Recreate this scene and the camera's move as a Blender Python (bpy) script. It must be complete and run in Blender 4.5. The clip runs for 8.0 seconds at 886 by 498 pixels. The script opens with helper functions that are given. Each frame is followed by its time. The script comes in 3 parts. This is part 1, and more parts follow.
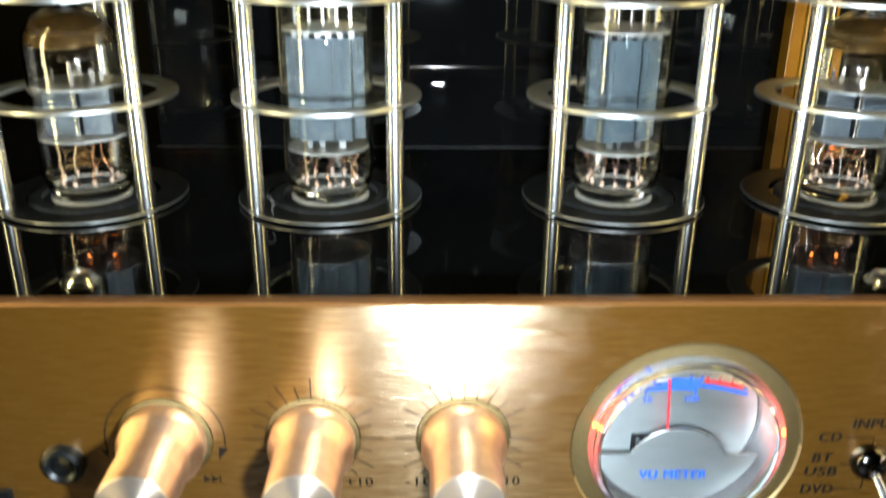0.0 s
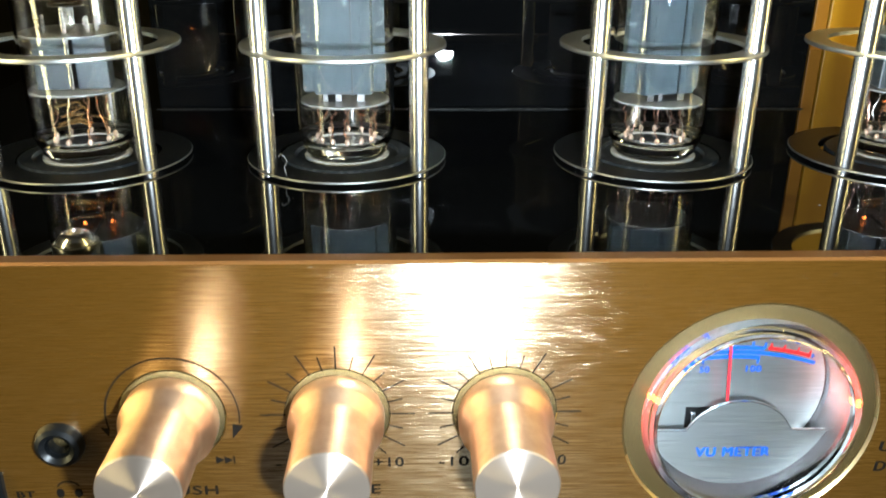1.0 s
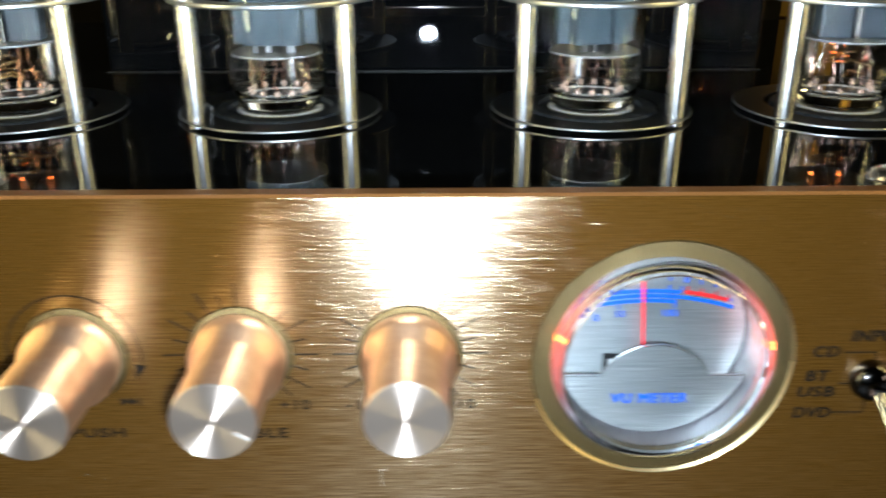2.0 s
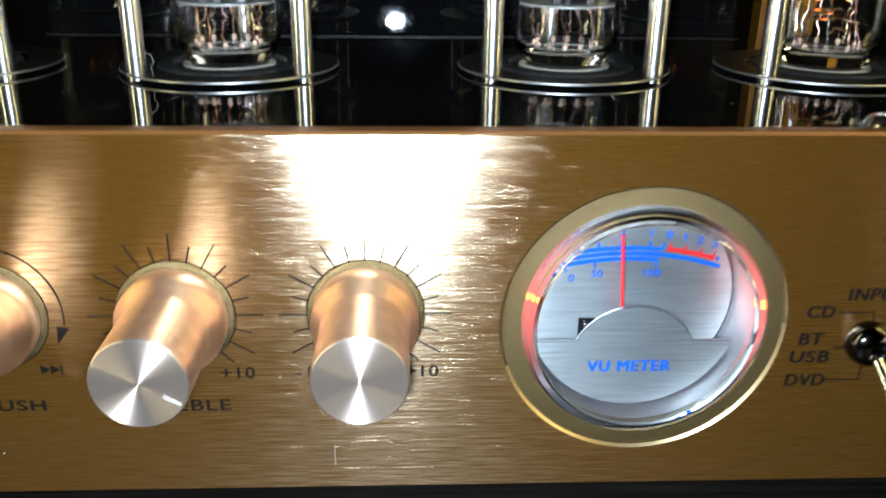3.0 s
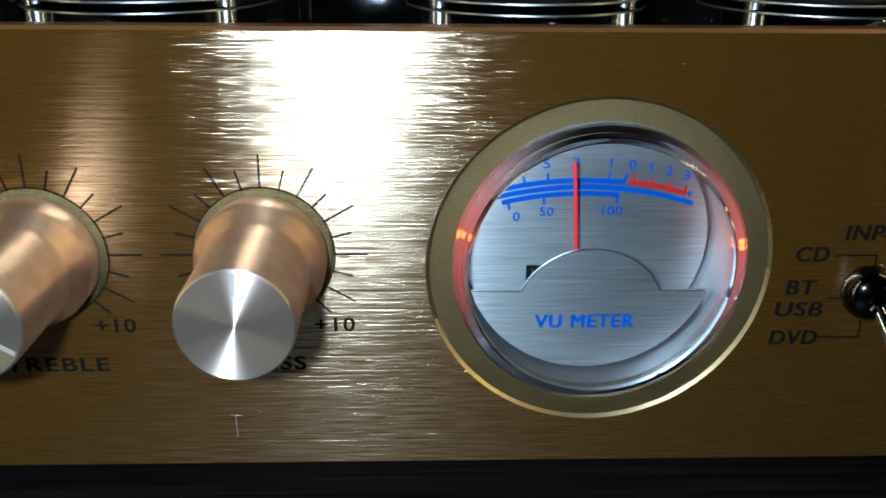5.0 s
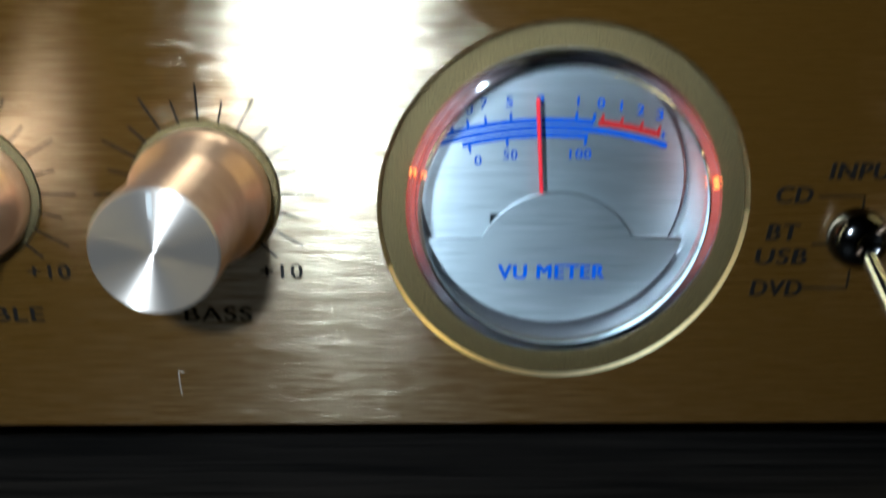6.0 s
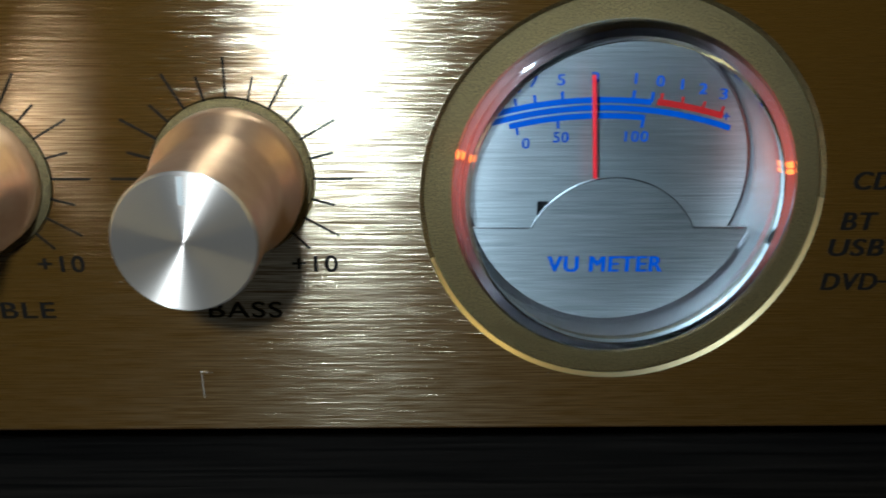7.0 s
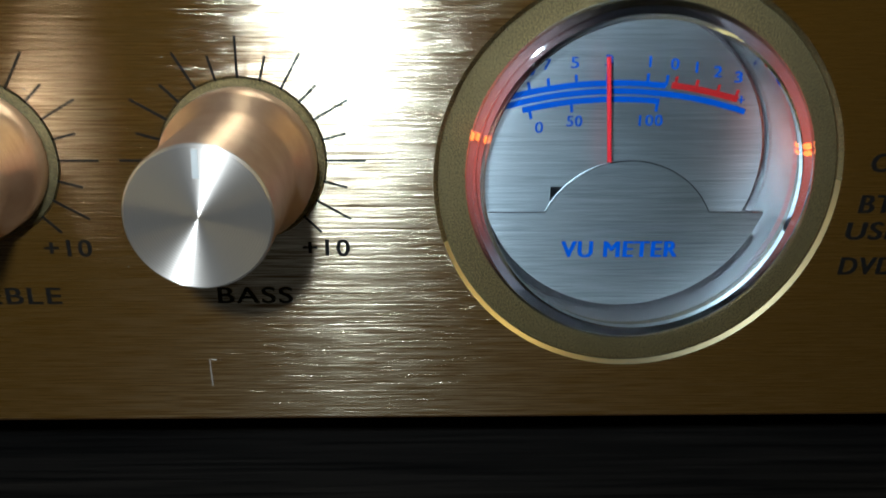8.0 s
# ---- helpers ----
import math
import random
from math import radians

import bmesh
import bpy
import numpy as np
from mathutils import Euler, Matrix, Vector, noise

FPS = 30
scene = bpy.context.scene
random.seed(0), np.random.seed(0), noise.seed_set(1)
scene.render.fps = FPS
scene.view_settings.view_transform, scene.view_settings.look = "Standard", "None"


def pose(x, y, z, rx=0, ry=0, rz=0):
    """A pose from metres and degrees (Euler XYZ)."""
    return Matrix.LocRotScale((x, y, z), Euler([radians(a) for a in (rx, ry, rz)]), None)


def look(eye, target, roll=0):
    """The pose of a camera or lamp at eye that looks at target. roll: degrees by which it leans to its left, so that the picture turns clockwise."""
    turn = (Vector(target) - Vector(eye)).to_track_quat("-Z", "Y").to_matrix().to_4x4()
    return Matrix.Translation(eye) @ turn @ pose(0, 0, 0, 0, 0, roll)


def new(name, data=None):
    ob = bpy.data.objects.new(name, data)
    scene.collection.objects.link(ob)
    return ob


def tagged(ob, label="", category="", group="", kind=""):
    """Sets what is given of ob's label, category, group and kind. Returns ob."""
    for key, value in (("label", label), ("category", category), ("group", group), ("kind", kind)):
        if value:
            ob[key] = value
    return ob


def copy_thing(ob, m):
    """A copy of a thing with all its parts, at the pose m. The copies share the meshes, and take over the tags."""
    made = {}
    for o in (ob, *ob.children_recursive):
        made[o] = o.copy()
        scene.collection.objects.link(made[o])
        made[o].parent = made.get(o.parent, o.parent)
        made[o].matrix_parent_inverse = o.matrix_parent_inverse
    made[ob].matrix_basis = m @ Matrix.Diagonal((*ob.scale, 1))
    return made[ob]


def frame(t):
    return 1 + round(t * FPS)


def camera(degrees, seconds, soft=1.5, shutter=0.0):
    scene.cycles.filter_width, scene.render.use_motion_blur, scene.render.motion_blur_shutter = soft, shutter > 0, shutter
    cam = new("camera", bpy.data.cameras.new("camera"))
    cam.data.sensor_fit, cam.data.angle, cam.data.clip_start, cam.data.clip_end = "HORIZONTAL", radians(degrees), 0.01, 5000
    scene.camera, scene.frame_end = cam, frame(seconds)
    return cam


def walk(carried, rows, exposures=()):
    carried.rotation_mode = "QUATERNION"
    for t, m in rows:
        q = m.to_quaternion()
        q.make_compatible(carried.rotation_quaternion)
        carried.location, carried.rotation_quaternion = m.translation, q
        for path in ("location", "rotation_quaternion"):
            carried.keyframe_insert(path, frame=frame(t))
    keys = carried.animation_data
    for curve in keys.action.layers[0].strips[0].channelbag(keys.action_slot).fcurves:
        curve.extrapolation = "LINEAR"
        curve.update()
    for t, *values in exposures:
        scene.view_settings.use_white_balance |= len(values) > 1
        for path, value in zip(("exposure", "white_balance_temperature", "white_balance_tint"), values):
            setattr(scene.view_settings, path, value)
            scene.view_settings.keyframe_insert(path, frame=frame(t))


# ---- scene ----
cam = camera(53.8, 8.0, soft=1.7, shutter=0.7)
PATH = [
    (0, (0.00179, -0.14251, 0.14203), (0.01435, 0.32037, -0.04661), 0.60),
    (0.3, (0.00405, -0.14097, 0.13378), (0.01198, 0.31896, -0.06218), 0.33),
    (0.5, (-0.00040, -0.13976, 0.13150), (0.01408, 0.32190, -0.05998), 0.46),
    (0.8, (-0.00304, -0.13211, 0.13163), (0.01443, 0.32898, -0.06096), 0.80),
    (1, (-0.00547, -0.12909, 0.12908), (0.01071, 0.33228, -0.06297), 0.41),
    (1.5, (-0.00564, -0.12976, 0.12711), (0.00994, 0.33034, -0.06799), 0.42),
    (1.8, (0.00549, -0.12944, 0.12260), (0.01724, 0.32893, -0.07678), 0.44),
    (2, (0.01455, -0.13157, 0.11859), (0.01877, 0.33008, -0.07340), -0.16),
    (2.2, (0.02512, -0.12946, 0.11639), (0.02437, 0.33354, -0.07238), -0.41),
    (3.3, (0.01184, -0.11228, 0.09654), (0.03884, 0.35167, -0.08789), 1.02),
    (3.5, (0.01051, -0.09985, 0.09066), (0.03456, 0.36409, -0.09421), 0.90),
    (4, (0.02225, -0.09590, 0.07880), (0.04108, 0.37376, -0.09169), 0.57),
    (4.5, (0.03099, -0.10277, 0.08615), (0.04299, 0.36453, -0.09131), 0.31),
    (4.7, (0.02792, -0.10566, 0.08723), (0.04573, 0.35846, -0.09789), 0.65),
    (5.8, (0.03747, -0.10287, 0.08176), (0.04340, 0.36449, -0.09585), 0.11),
    (6, (0.03784, -0.10209, 0.07453), (0.04282, 0.36767, -0.09665), 0.11),
    (6.2, (0.03665, -0.09903, 0.07076), (0.04342, 0.37108, -0.09939), 0.16),
    (6.5, (0.03767, -0.09686, 0.07787), (0.04318, 0.37144, -0.09721), 0.10),
    (6.8, (0.03629, -0.09539, 0.07279), (0.03883, 0.37276, -0.10278), -0.02),
    (7, (0.03164, -0.09381, 0.07157), (0.04065, 0.37390, -0.10496), 0.30),
    (7.5, (0.02875, -0.09635, 0.07217), (0.04180, 0.37129, -0.10432), 0.47),
    (8, (0.02937, -0.09361, 0.06784), (0.04226, 0.37676, -0.10123), 0.40),
]
EXPOSURES = [(0, 1.07, 6050, 14), (1.0, 1.04, 5980, 14), (1.6, 0.94, 5900, 14), (2.0, 0.64, 5700, 16), (3.3, 0.38, 5600, 17), (4.0, -0.65, 5400, 16), (4.5, -0.77, 5220, 14), (5.8, -0.52, 5230, 11), (6.2, -0.65, 5280, 10), (7.0, -0.95, 5350, 9), (7.5, -1.07, 5400, 10), (8.0, -1.0, 5400, 10)]
walk(cam, [(t, look(eye, target, roll)) for t, eye, target, roll in PATH], EXPOSURES)

# ---------------------------------------------------------------- light
world = bpy.data.worlds.new("dim_room")
scene.world = world
world.use_nodes = True
wbg = world.node_tree.nodes["Background"]
wbg.inputs[0].default_value, wbg.inputs[1].default_value = (0.9, 0.75, 0.55, 1), 0.01


def area_light(name, eye, target, sx, sy, watts, colour):
    d = bpy.data.lights.new(name, "AREA")
    d.shape, d.size, d.size_y, d.energy, d.color = "RECTANGLE", sx, sy, watts, colour
    ob = new(name, d)
    ob.matrix_world = look(eye, target)
    return ob


# the phone's torch, held beside the lens
torch = area_light("phone_torch", (0.0115, -0.116, 0.095), (0.012, 0.0, 0.055), 0.009, 0.007, 0.44, (0.87, 1.0, 0.99))
torch.data.shape = "ELLIPSE"
# warm tall room lamps off to both sides of the amplifier
area_light("room_lamp", (-0.26, -0.10, 0.205), (0.0, 0.04, 0.205), 0.035, 0.40, 0.46, (1.0, 0.88, 0.42))
# its fellow on the other side, which also lights the amber background strip
area_light("side_lamp", (0.44, -0.09, 0.33), (0.15, 0.13, 0.16), 0.045, 0.55, 0.95, (1.0, 0.80, 0.28))


# ---------------------------------------------------------------- materials
def mat(name, colour, rough=0.5, metal=0.0, **more):
    m = bpy.data.materials.new(name)
    m.use_nodes = True
    b = m.node_tree.nodes["Principled BSDF"]
    b.inputs["Base Color"].default_value = (*colour, 1)
    b.inputs["Roughness"].default_value = rough
    b.inputs["Metallic"].default_value = metal
    for k, v in more.items():
        b.inputs[k.replace("_", " ")].default_value = v
    return m


def node(m, kind, **values):
    n = m.node_tree.nodes.new(kind)
    for k, v in values.items():
        n.inputs[k.replace("_", " ")].default_value = v
    return n


def link(m, a, b):
    m.node_tree.links.new(a, b)


def principled(m):
    return m.node_tree.nodes["Principled BSDF"]


def noise_at(m, scale, detail=3.0, stretch=(1, 1, 1), rough=0.6):
    co = node(m, "ShaderNodeTexCoord")
    mp = node(m, "ShaderNodeMapping")
    mp.inputs["Scale"].default_value = stretch
    nz = node(m, "ShaderNodeTexNoise", Scale=scale, Detail=detail, Roughness=rough)
    link(m, co.outputs["Object"], mp.inputs["Vector"])
    link(m, mp.outputs[0], nz.inputs["Vector"])
    return nz.outputs[0]


def ramp(m, socket, lo, hi, a, b):
    r = node(m, "ShaderNodeMapRange", From_Min=lo, From_Max=hi, To_Min=a, To_Max=b)
    link(m, socket, r.inputs["Value"])
    return r.outputs[0]


def tint(m, socket, a, b, into="Base Color"):
    x = node(m, "ShaderNodeMix")
    x.data_type = "RGBA"
    x.inputs["A"].default_value, x.inputs["B"].default_value = (*a, 1), (*b, 1)
    link(m, socket, x.inputs["Factor"])
    link(m, x.outputs["Result"], principled(m).inputs[into])
    return x.outputs["Result"]


def bump(m, socket, distance, strength=1.0, before=None):
    n = node(m, "ShaderNodeBump", Strength=strength, Distance=distance)
    link(m, socket, n.inputs["Height"])
    if before is not None:
        link(m, before, n.inputs["Normal"])
    link(m, n.outputs[0], principled(m).inputs["Normal"])
    return n.outputs[0]


def add(m, a, b):
    n = node(m, "ShaderNodeMath")
    n.operation = "ADD"
    link(m, a, n.inputs[0])
    link(m, b, n.inputs[1])
    return n.outputs[0]


# gold anodised aluminium, brushed along x; the panel's u runs up, so that the gloss spreads upward
gold = mat("brushed_gold", (0.80, 0.68, 0.46), 0.235, 1.0, Anisotropic=0.82)
fine = noise_at(gold, 8000, 2, (0.03, 1, 1), 0.55)
coarse = noise_at(gold, 3000, 2, (0.008, 1, 1), 0.5)
broad = noise_at(gold, 60, 3, (0.3, 1, 1), 0.6)
grooves = noise_at(gold, 5200, 2.5, (0.022, 1, 1), 0.62)
gold_colour = tint(gold, ramp(gold, grooves, 0.36, 0.62, 0, 1), (0.16, 0.115, 0.07), (0.90, 0.73, 0.49))
gold_rough = ramp(gold, add(gold, fine, broad), 0.7, 1.3, 0.20, 0.26)
link(gold, gold_rough, principled(gold).inputs["Roughness"])
gold_normal = bump(gold, fine, 0.00003, 0.8, bump(gold, coarse, 0.00010, 1.0))
tg = node(gold, "ShaderNodeTangent")
tg.direction_type, tg.uv_map = "UV_MAP", "UVMap"
link(gold, tg.outputs[0], principled(gold).inputs["Tangent"])
# the dyed oxide layer under the gloss
dye = node(gold, "ShaderNodeBsdfDiffuse", Color=(0.52, 0.235, 0.03, 1), Roughness=0.3)
link(gold, gold_normal, dye.inputs["Normal"])
# the deeper single brush strokes, each of which throws the light its own way
deep = node(gold, "ShaderNodeBump", Strength=1.0, Distance=0.000042)
link(gold, noise_at(gold, 3000, 1.5, (0.014, 1, 1), 0.5), deep.inputs["Height"])
lines = node(gold, "ShaderNodeBump", Strength=1.0, Distance=0.000066)
link(gold, noise_at(gold, 6800, 2.0, (0.010, 1, 1), 0.6), lines.inputs["Height"])
link(gold, deep.outputs[0], lines.inputs["Normal"])
sheen = node(gold, "ShaderNodeBsdfAnisotropic", Roughness=0.25, Anisotropy=-0.60)
sheen.distribution = "BECKMANN"
link(gold, lines.outputs[0], sheen.inputs["Normal"])
link(gold, gold_colour, sheen.inputs["Color"])
link(gold, tg.outputs[0], sheen.inputs["Tangent"])
brushed = node(gold, "ShaderNodeBsdfAnisotropic", Roughness=0.28, Anisotropy=-0.62)
brushed.distribution = "BECKMANN"
link(gold, gold_normal, brushed.inputs["Normal"])
link(gold, gold_colour, brushed.inputs["Color"])
link(gold, tg.outputs[0], brushed.inputs["Tangent"])
gloss = node(gold, "ShaderNodeMixShader", Fac=0.72)
link(gold, principled(gold).outputs[0], gloss.inputs[1])
link(gold, brushed.outputs[0], gloss.inputs[2])
metal = node(gold, "ShaderNodeMixShader", Fac=0.58)
link(gold, gloss.outputs[0], metal.inputs[1])
link(gold, sheen.outputs[0], metal.inputs[2])
both = node(gold, "ShaderNodeMixShader", Fac=0.085)
link(gold, metal.outputs[0], both.inputs[1])
link(gold, dye.outputs[0], both.inputs[2])
link(gold, both.outputs[0], gold.node_tree.nodes["Material Output"].inputs["Surface"])

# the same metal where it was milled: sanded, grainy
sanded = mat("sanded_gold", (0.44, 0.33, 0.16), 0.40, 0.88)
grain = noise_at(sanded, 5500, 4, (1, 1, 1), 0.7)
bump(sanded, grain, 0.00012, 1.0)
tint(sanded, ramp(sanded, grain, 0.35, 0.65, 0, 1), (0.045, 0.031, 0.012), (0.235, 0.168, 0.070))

# cut lip's lower half, coloured brighter for the torch light it catches
lit_lip_gold = mat("lit_cut_gold_edge", (0.88, 0.68, 0.36), 0.28, 1.0)

# the gold's dye on the bevel, with the dark surroundings it mirrors painted in
dark_bevel_gold = mat("dark_bevel_gold", (0.24, 0.105, 0.03), 0.34, 0.6)
black_gloss = mat("black_lacquer", (0.002, 0.0022, 0.0025), 0.04, 0.0, Specular_IOR_Level=0.40)
dust = noise_at(black_gloss, 1500, 2)
link(black_gloss, ramp(black_gloss, noise_at(black_gloss, 35, 3), 0.4, 0.75, 0.012, 0.05), principled(black_gloss).inputs["Roughness"])
tint(black_gloss, ramp(black_gloss, dust, 0.74, 0.80, 0, 1), (0.002, 0.0022, 0.0025), (0.06, 0.06, 0.06))

steel = mat("polished_steel", (0.72, 0.71, 0.70), 0.24, 1.0)
bump(steel, noise_at(steel, 500, 3, (1, 1, 0.1)), 0.00002, 0.5)
bright_edge = mat("bright_cut_steel", (0.62, 0.62, 0.61), 0.36, 1.0)
ring_steel = mat("satin_steel", (0.52, 0.53, 0.54), 0.40, 0.9)
bump(ring_steel, noise_at(ring_steel, 1200, 3), 0.00003, 0.6)
dusty = mat("dusty_seam", (0.03, 0.03, 0.03), 0.4, 0.3)
tint(dusty, ramp(dusty, noise_at(dusty, 500, 4, (1, 1, 1), 0.7), 0.58, 0.76, 0, 1), (0.004, 0.004, 0.005), (0.12, 0.12, 0.12))
# bottom ring's steel: the dark room it mirrors put into its colour, plus dust
mirror_dark_steel = mat("mirror_dark_dusty_steel", (0.03, 0.03, 0.032), 0.35, 0.0, Specular_IOR_Level=0.12)
tint(mirror_dark_steel, ramp(mirror_dark_steel, noise_at(mirror_dark_steel, 1400, 3), 0.6, 0.72, 0, 1), (0.004, 0.0045, 0.005), (0.06, 0.06, 0.06))
chrome = mat("chrome", (0.80, 0.80, 0.80), 0.08, 1.0)
dark_chrome = mat("black_chrome", (0.07, 0.065, 0.06), 0.12, 1.0)


def turned(name, colour, rough, aniso):
    m = mat(name, colour, rough, 1.0, Anisotropic=aniso, Anisotropic_Rotation=0.25)
    t = node(m, "ShaderNodeTangent")
    t.direction_type, t.axis = "RADIAL", "Z"
    link(m, t.outputs[0], principled(m).inputs["Tangent"])
    return m


copper = turned("rose_gold_aluminium", (0.86, 0.66, 0.50), 0.35, 0.5)
bump(copper, noise_at(copper, 3200, 3, (0.04, 0.04, 1)), 0.00004, 0.8)
tint(copper, ramp(copper, noise_at(copper, 300, 3), 0.35, 0.7, 0, 1), (0.82, 0.54, 0.37), (0.94, 0.68, 0.50))
spun = turned("spun_aluminium", (0.80, 0.65, 0.54), 0.44, 0.95)
principled(spun).inputs["Metallic"].default_value = 0.90
# the narrow glint of the concentric tool marks
glint = node(spun, "ShaderNodeBsdfAnisotropic", Color=(0.84, 0.71, 0.61, 1), Roughness=0.32, Anisotropy=0.86)
ring_tangent = node(spun, "ShaderNodeTangent")
ring_tangent.direction_type, ring_tangent.axis = "RADIAL", "Z"
link(spun, ring_tangent.outputs[0], glint.inputs["Tangent"])
spun_mix = node(spun, "ShaderNodeMixShader", Fac=0.33)
link(spun, principled(spun).outputs[0], spun_mix.inputs[1])
link(spun, glint.outputs[0], spun_mix.inputs[2])
link(spun, spun_mix.outputs[0], spun.node_tree.nodes["Material Output"].inputs["Surface"])
co = node(spun, "ShaderNodeTexCoord")
wv = node(spun, "ShaderNodeTexWave", Scale=1300.0, Distortion=0.2, Detail=1.0)
wv.wave_type, wv.rings_direction = "RINGS", "Z"
link(spun, co.outputs["Object"], wv.inputs["Vector"])
link(spun, bump(spun, wv.outputs[1], 0.000025, 0.55), glint.inputs["Normal"])

glass = mat("tube_glass", (1, 1, 1), 0.0, 0.0, IOR=1.47, Transmission_Weight=1.0)
acrylic = mat("clear_acrylic", (0.98, 0.98, 1.0), 0.05, 0.0, IOR=1.45, Transmission_Weight=1.0)
thin_pane = mat("thin_acrylic", (1, 1, 1), 0.02, 0.0)
film_gloss = node(thin_pane, "ShaderNodeBsdfGlossy", Roughness=0.03)
film_clear = node(thin_pane, "ShaderNodeBsdfTransparent", Color=(0.97, 0.975, 0.985, 1))
film_fresnel = node(thin_pane, "ShaderNodeFresnel", IOR=1.45)
film = node(thin_pane, "ShaderNodeMixShader")
link(thin_pane, film_fresnel.outputs[0], film.inputs[0])
link(thin_pane, film_clear.outputs[0], film.inputs[1])
link(thin_pane, film_gloss.outputs[0], film.inputs[2])
link(thin_pane, film.outputs[0], thin_pane.node_tree.nodes["Material Output"].inputs["Surface"])
anode = mat("grey_anode", (0.12, 0.14, 0.16), 0.6, 0.0, Specular_IOR_Level=0.2)
tint(anode, ramp(anode, noise_at(anode, 400, 4, (1, 1, 0.3)), 0.3, 0.7, 0, 1), (0.016, 0.024, 0.030), (0.025, 0.036, 0.043))
dark_anode = mat("blue_grey_anode", (0.022, 0.03, 0.038), 0.5, 0.1)
mica = mat("mica_disc", (0.12, 0.12, 0.118), 0.3, 0.0, Alpha=0.95)
wire = mat("copper_wire", (0.62, 0.36, 0.27), 0.25, 1.0)
cross_gold = mat("gilt_wire", (0.70, 0.50, 0.24), 0.25, 1.0)
nickel = mat("nickel", (0.62, 0.58, 0.52), 0.22, 1.0)
bead_glass = mat("bead_glass", (0.50, 0.36, 0.29), 0.15, 0.6)
dull_nickel = mat("dull_nickel", (0.16, 0.16, 0.16), 0.35, 0.8)
getter = mat("getter_film", (0.070, 0.038, 0.010), 0.18, 0.7, Alpha=0.93)
ceramic = mat("white_ceramic", (0.22, 0.22, 0.21), 0.45)
black_plastic = mat("black_plastic", (0.004, 0.0045, 0.005), 0.34, 0.0, Specular_IOR_Level=0.25)
bump(black_plastic, noise_at(black_plastic, 1500, 2), 0.00004, 0.4)
grey_base = mat("grey_fibre", (0.045, 0.048, 0.052), 0.45, 0.0, Specular_IOR_Level=0.15)
tint(grey_base, ramp(grey_base, noise_at(grey_base, 900, 3), 0.55, 0.75, 0, 1), (0.008, 0.010, 0.0115), (0.05, 0.05, 0.05))
def brushed_silver(name, dark, light, rough):
    m = mat(name, light, rough, 0.97)
    hair = noise_at(m, 4500, 3, (0.02, 1, 1), 0.7)
    tint(m, ramp(m, hair, 0.3, 0.7, 0, 1), dark, light)
    bump(m, hair, 0.00002, 0.4)
    along = node(m, "ShaderNodeTangent")
    along.direction_type, along.axis = "RADIAL", "X"
    link(m, along.outputs[0], principled(m).inputs["Tangent"])
    principled(m).inputs["Anisotropic"].default_value = 0.8
    return m


dial_metal = brushed_silver("dial_aluminium", (0.46, 0.51, 0.515), (0.80, 0.845, 0.845), 0.44)
shield_metal = brushed_silver("shield_aluminium", (0.32, 0.36, 0.365), (0.66, 0.70, 0.705), 0.48)
white_plastic = mat("smoky_plastic", (0.09, 0.082, 0.085), 0.3)
blue_ink = mat("blue_print", (0.006, 0.075, 0.44), 0.75, 0.0, Specular_IOR_Level=0.15)
red_ink = mat("red_print", (0.42, 0.012, 0.012), 0.75, 0.0, Specular_IOR_Level=0.15)
needle_red = mat("needle_red", (0.80, 0.02, 0.03), 0.4)
black_ink = mat("black_print", (0.005, 0.004, 0.003), 0.75, 0.0, Specular_IOR_Level=0.08)
scratch_white = mat("scratched_metal", (0.58, 0.53, 0.48), 0.5, 0.7)
lint = mat("lint", (0.26, 0.26, 0.26), 0.8)


def glow(name, colour, strength):
    m = mat(name, colour, 0.5)
    b = principled(m)
    b.inputs["Base Color"].default_value = (*(0.1 * c for c in colour), 1)
    b.inputs["Emission Color"].default_value = (*colour, 1)
    b.inputs["Emission Strength"].default_value = strength
    return m


amber_lamp = glow("amber_lamp", (1.0, 0.20, 0.03), 5.0)


def painted_lamp_glow(name, colour, base, near, reach):
    """Clear plastic that itself emits the glow of the two small lamps, the brightest beside them."""
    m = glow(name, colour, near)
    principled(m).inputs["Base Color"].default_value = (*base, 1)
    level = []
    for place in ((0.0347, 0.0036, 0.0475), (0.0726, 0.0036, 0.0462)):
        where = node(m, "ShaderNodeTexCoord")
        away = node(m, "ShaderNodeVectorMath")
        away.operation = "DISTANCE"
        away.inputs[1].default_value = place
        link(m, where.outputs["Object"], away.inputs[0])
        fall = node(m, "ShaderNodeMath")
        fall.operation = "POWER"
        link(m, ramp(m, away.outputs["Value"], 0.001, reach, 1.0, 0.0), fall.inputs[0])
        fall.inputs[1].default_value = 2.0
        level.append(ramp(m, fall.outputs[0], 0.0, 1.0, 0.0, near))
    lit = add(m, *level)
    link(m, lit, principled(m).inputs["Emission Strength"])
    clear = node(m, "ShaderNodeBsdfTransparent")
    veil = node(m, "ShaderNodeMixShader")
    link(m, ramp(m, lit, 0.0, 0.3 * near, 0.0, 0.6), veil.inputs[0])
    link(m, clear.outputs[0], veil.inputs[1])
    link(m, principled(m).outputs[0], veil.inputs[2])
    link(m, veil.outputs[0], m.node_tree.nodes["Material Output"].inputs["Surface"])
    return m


rim_glow = painted_lamp_glow("painted_rim_glow", (1.0, 0.12, 0.05), (0.04, 0.02, 0.02), 1.2, 0.021)
wall_glow = painted_lamp_glow("painted_wall_glow", (1.0, 0.17, 0.04), (0.04, 0.03, 0.03), 1.1, 0.014)
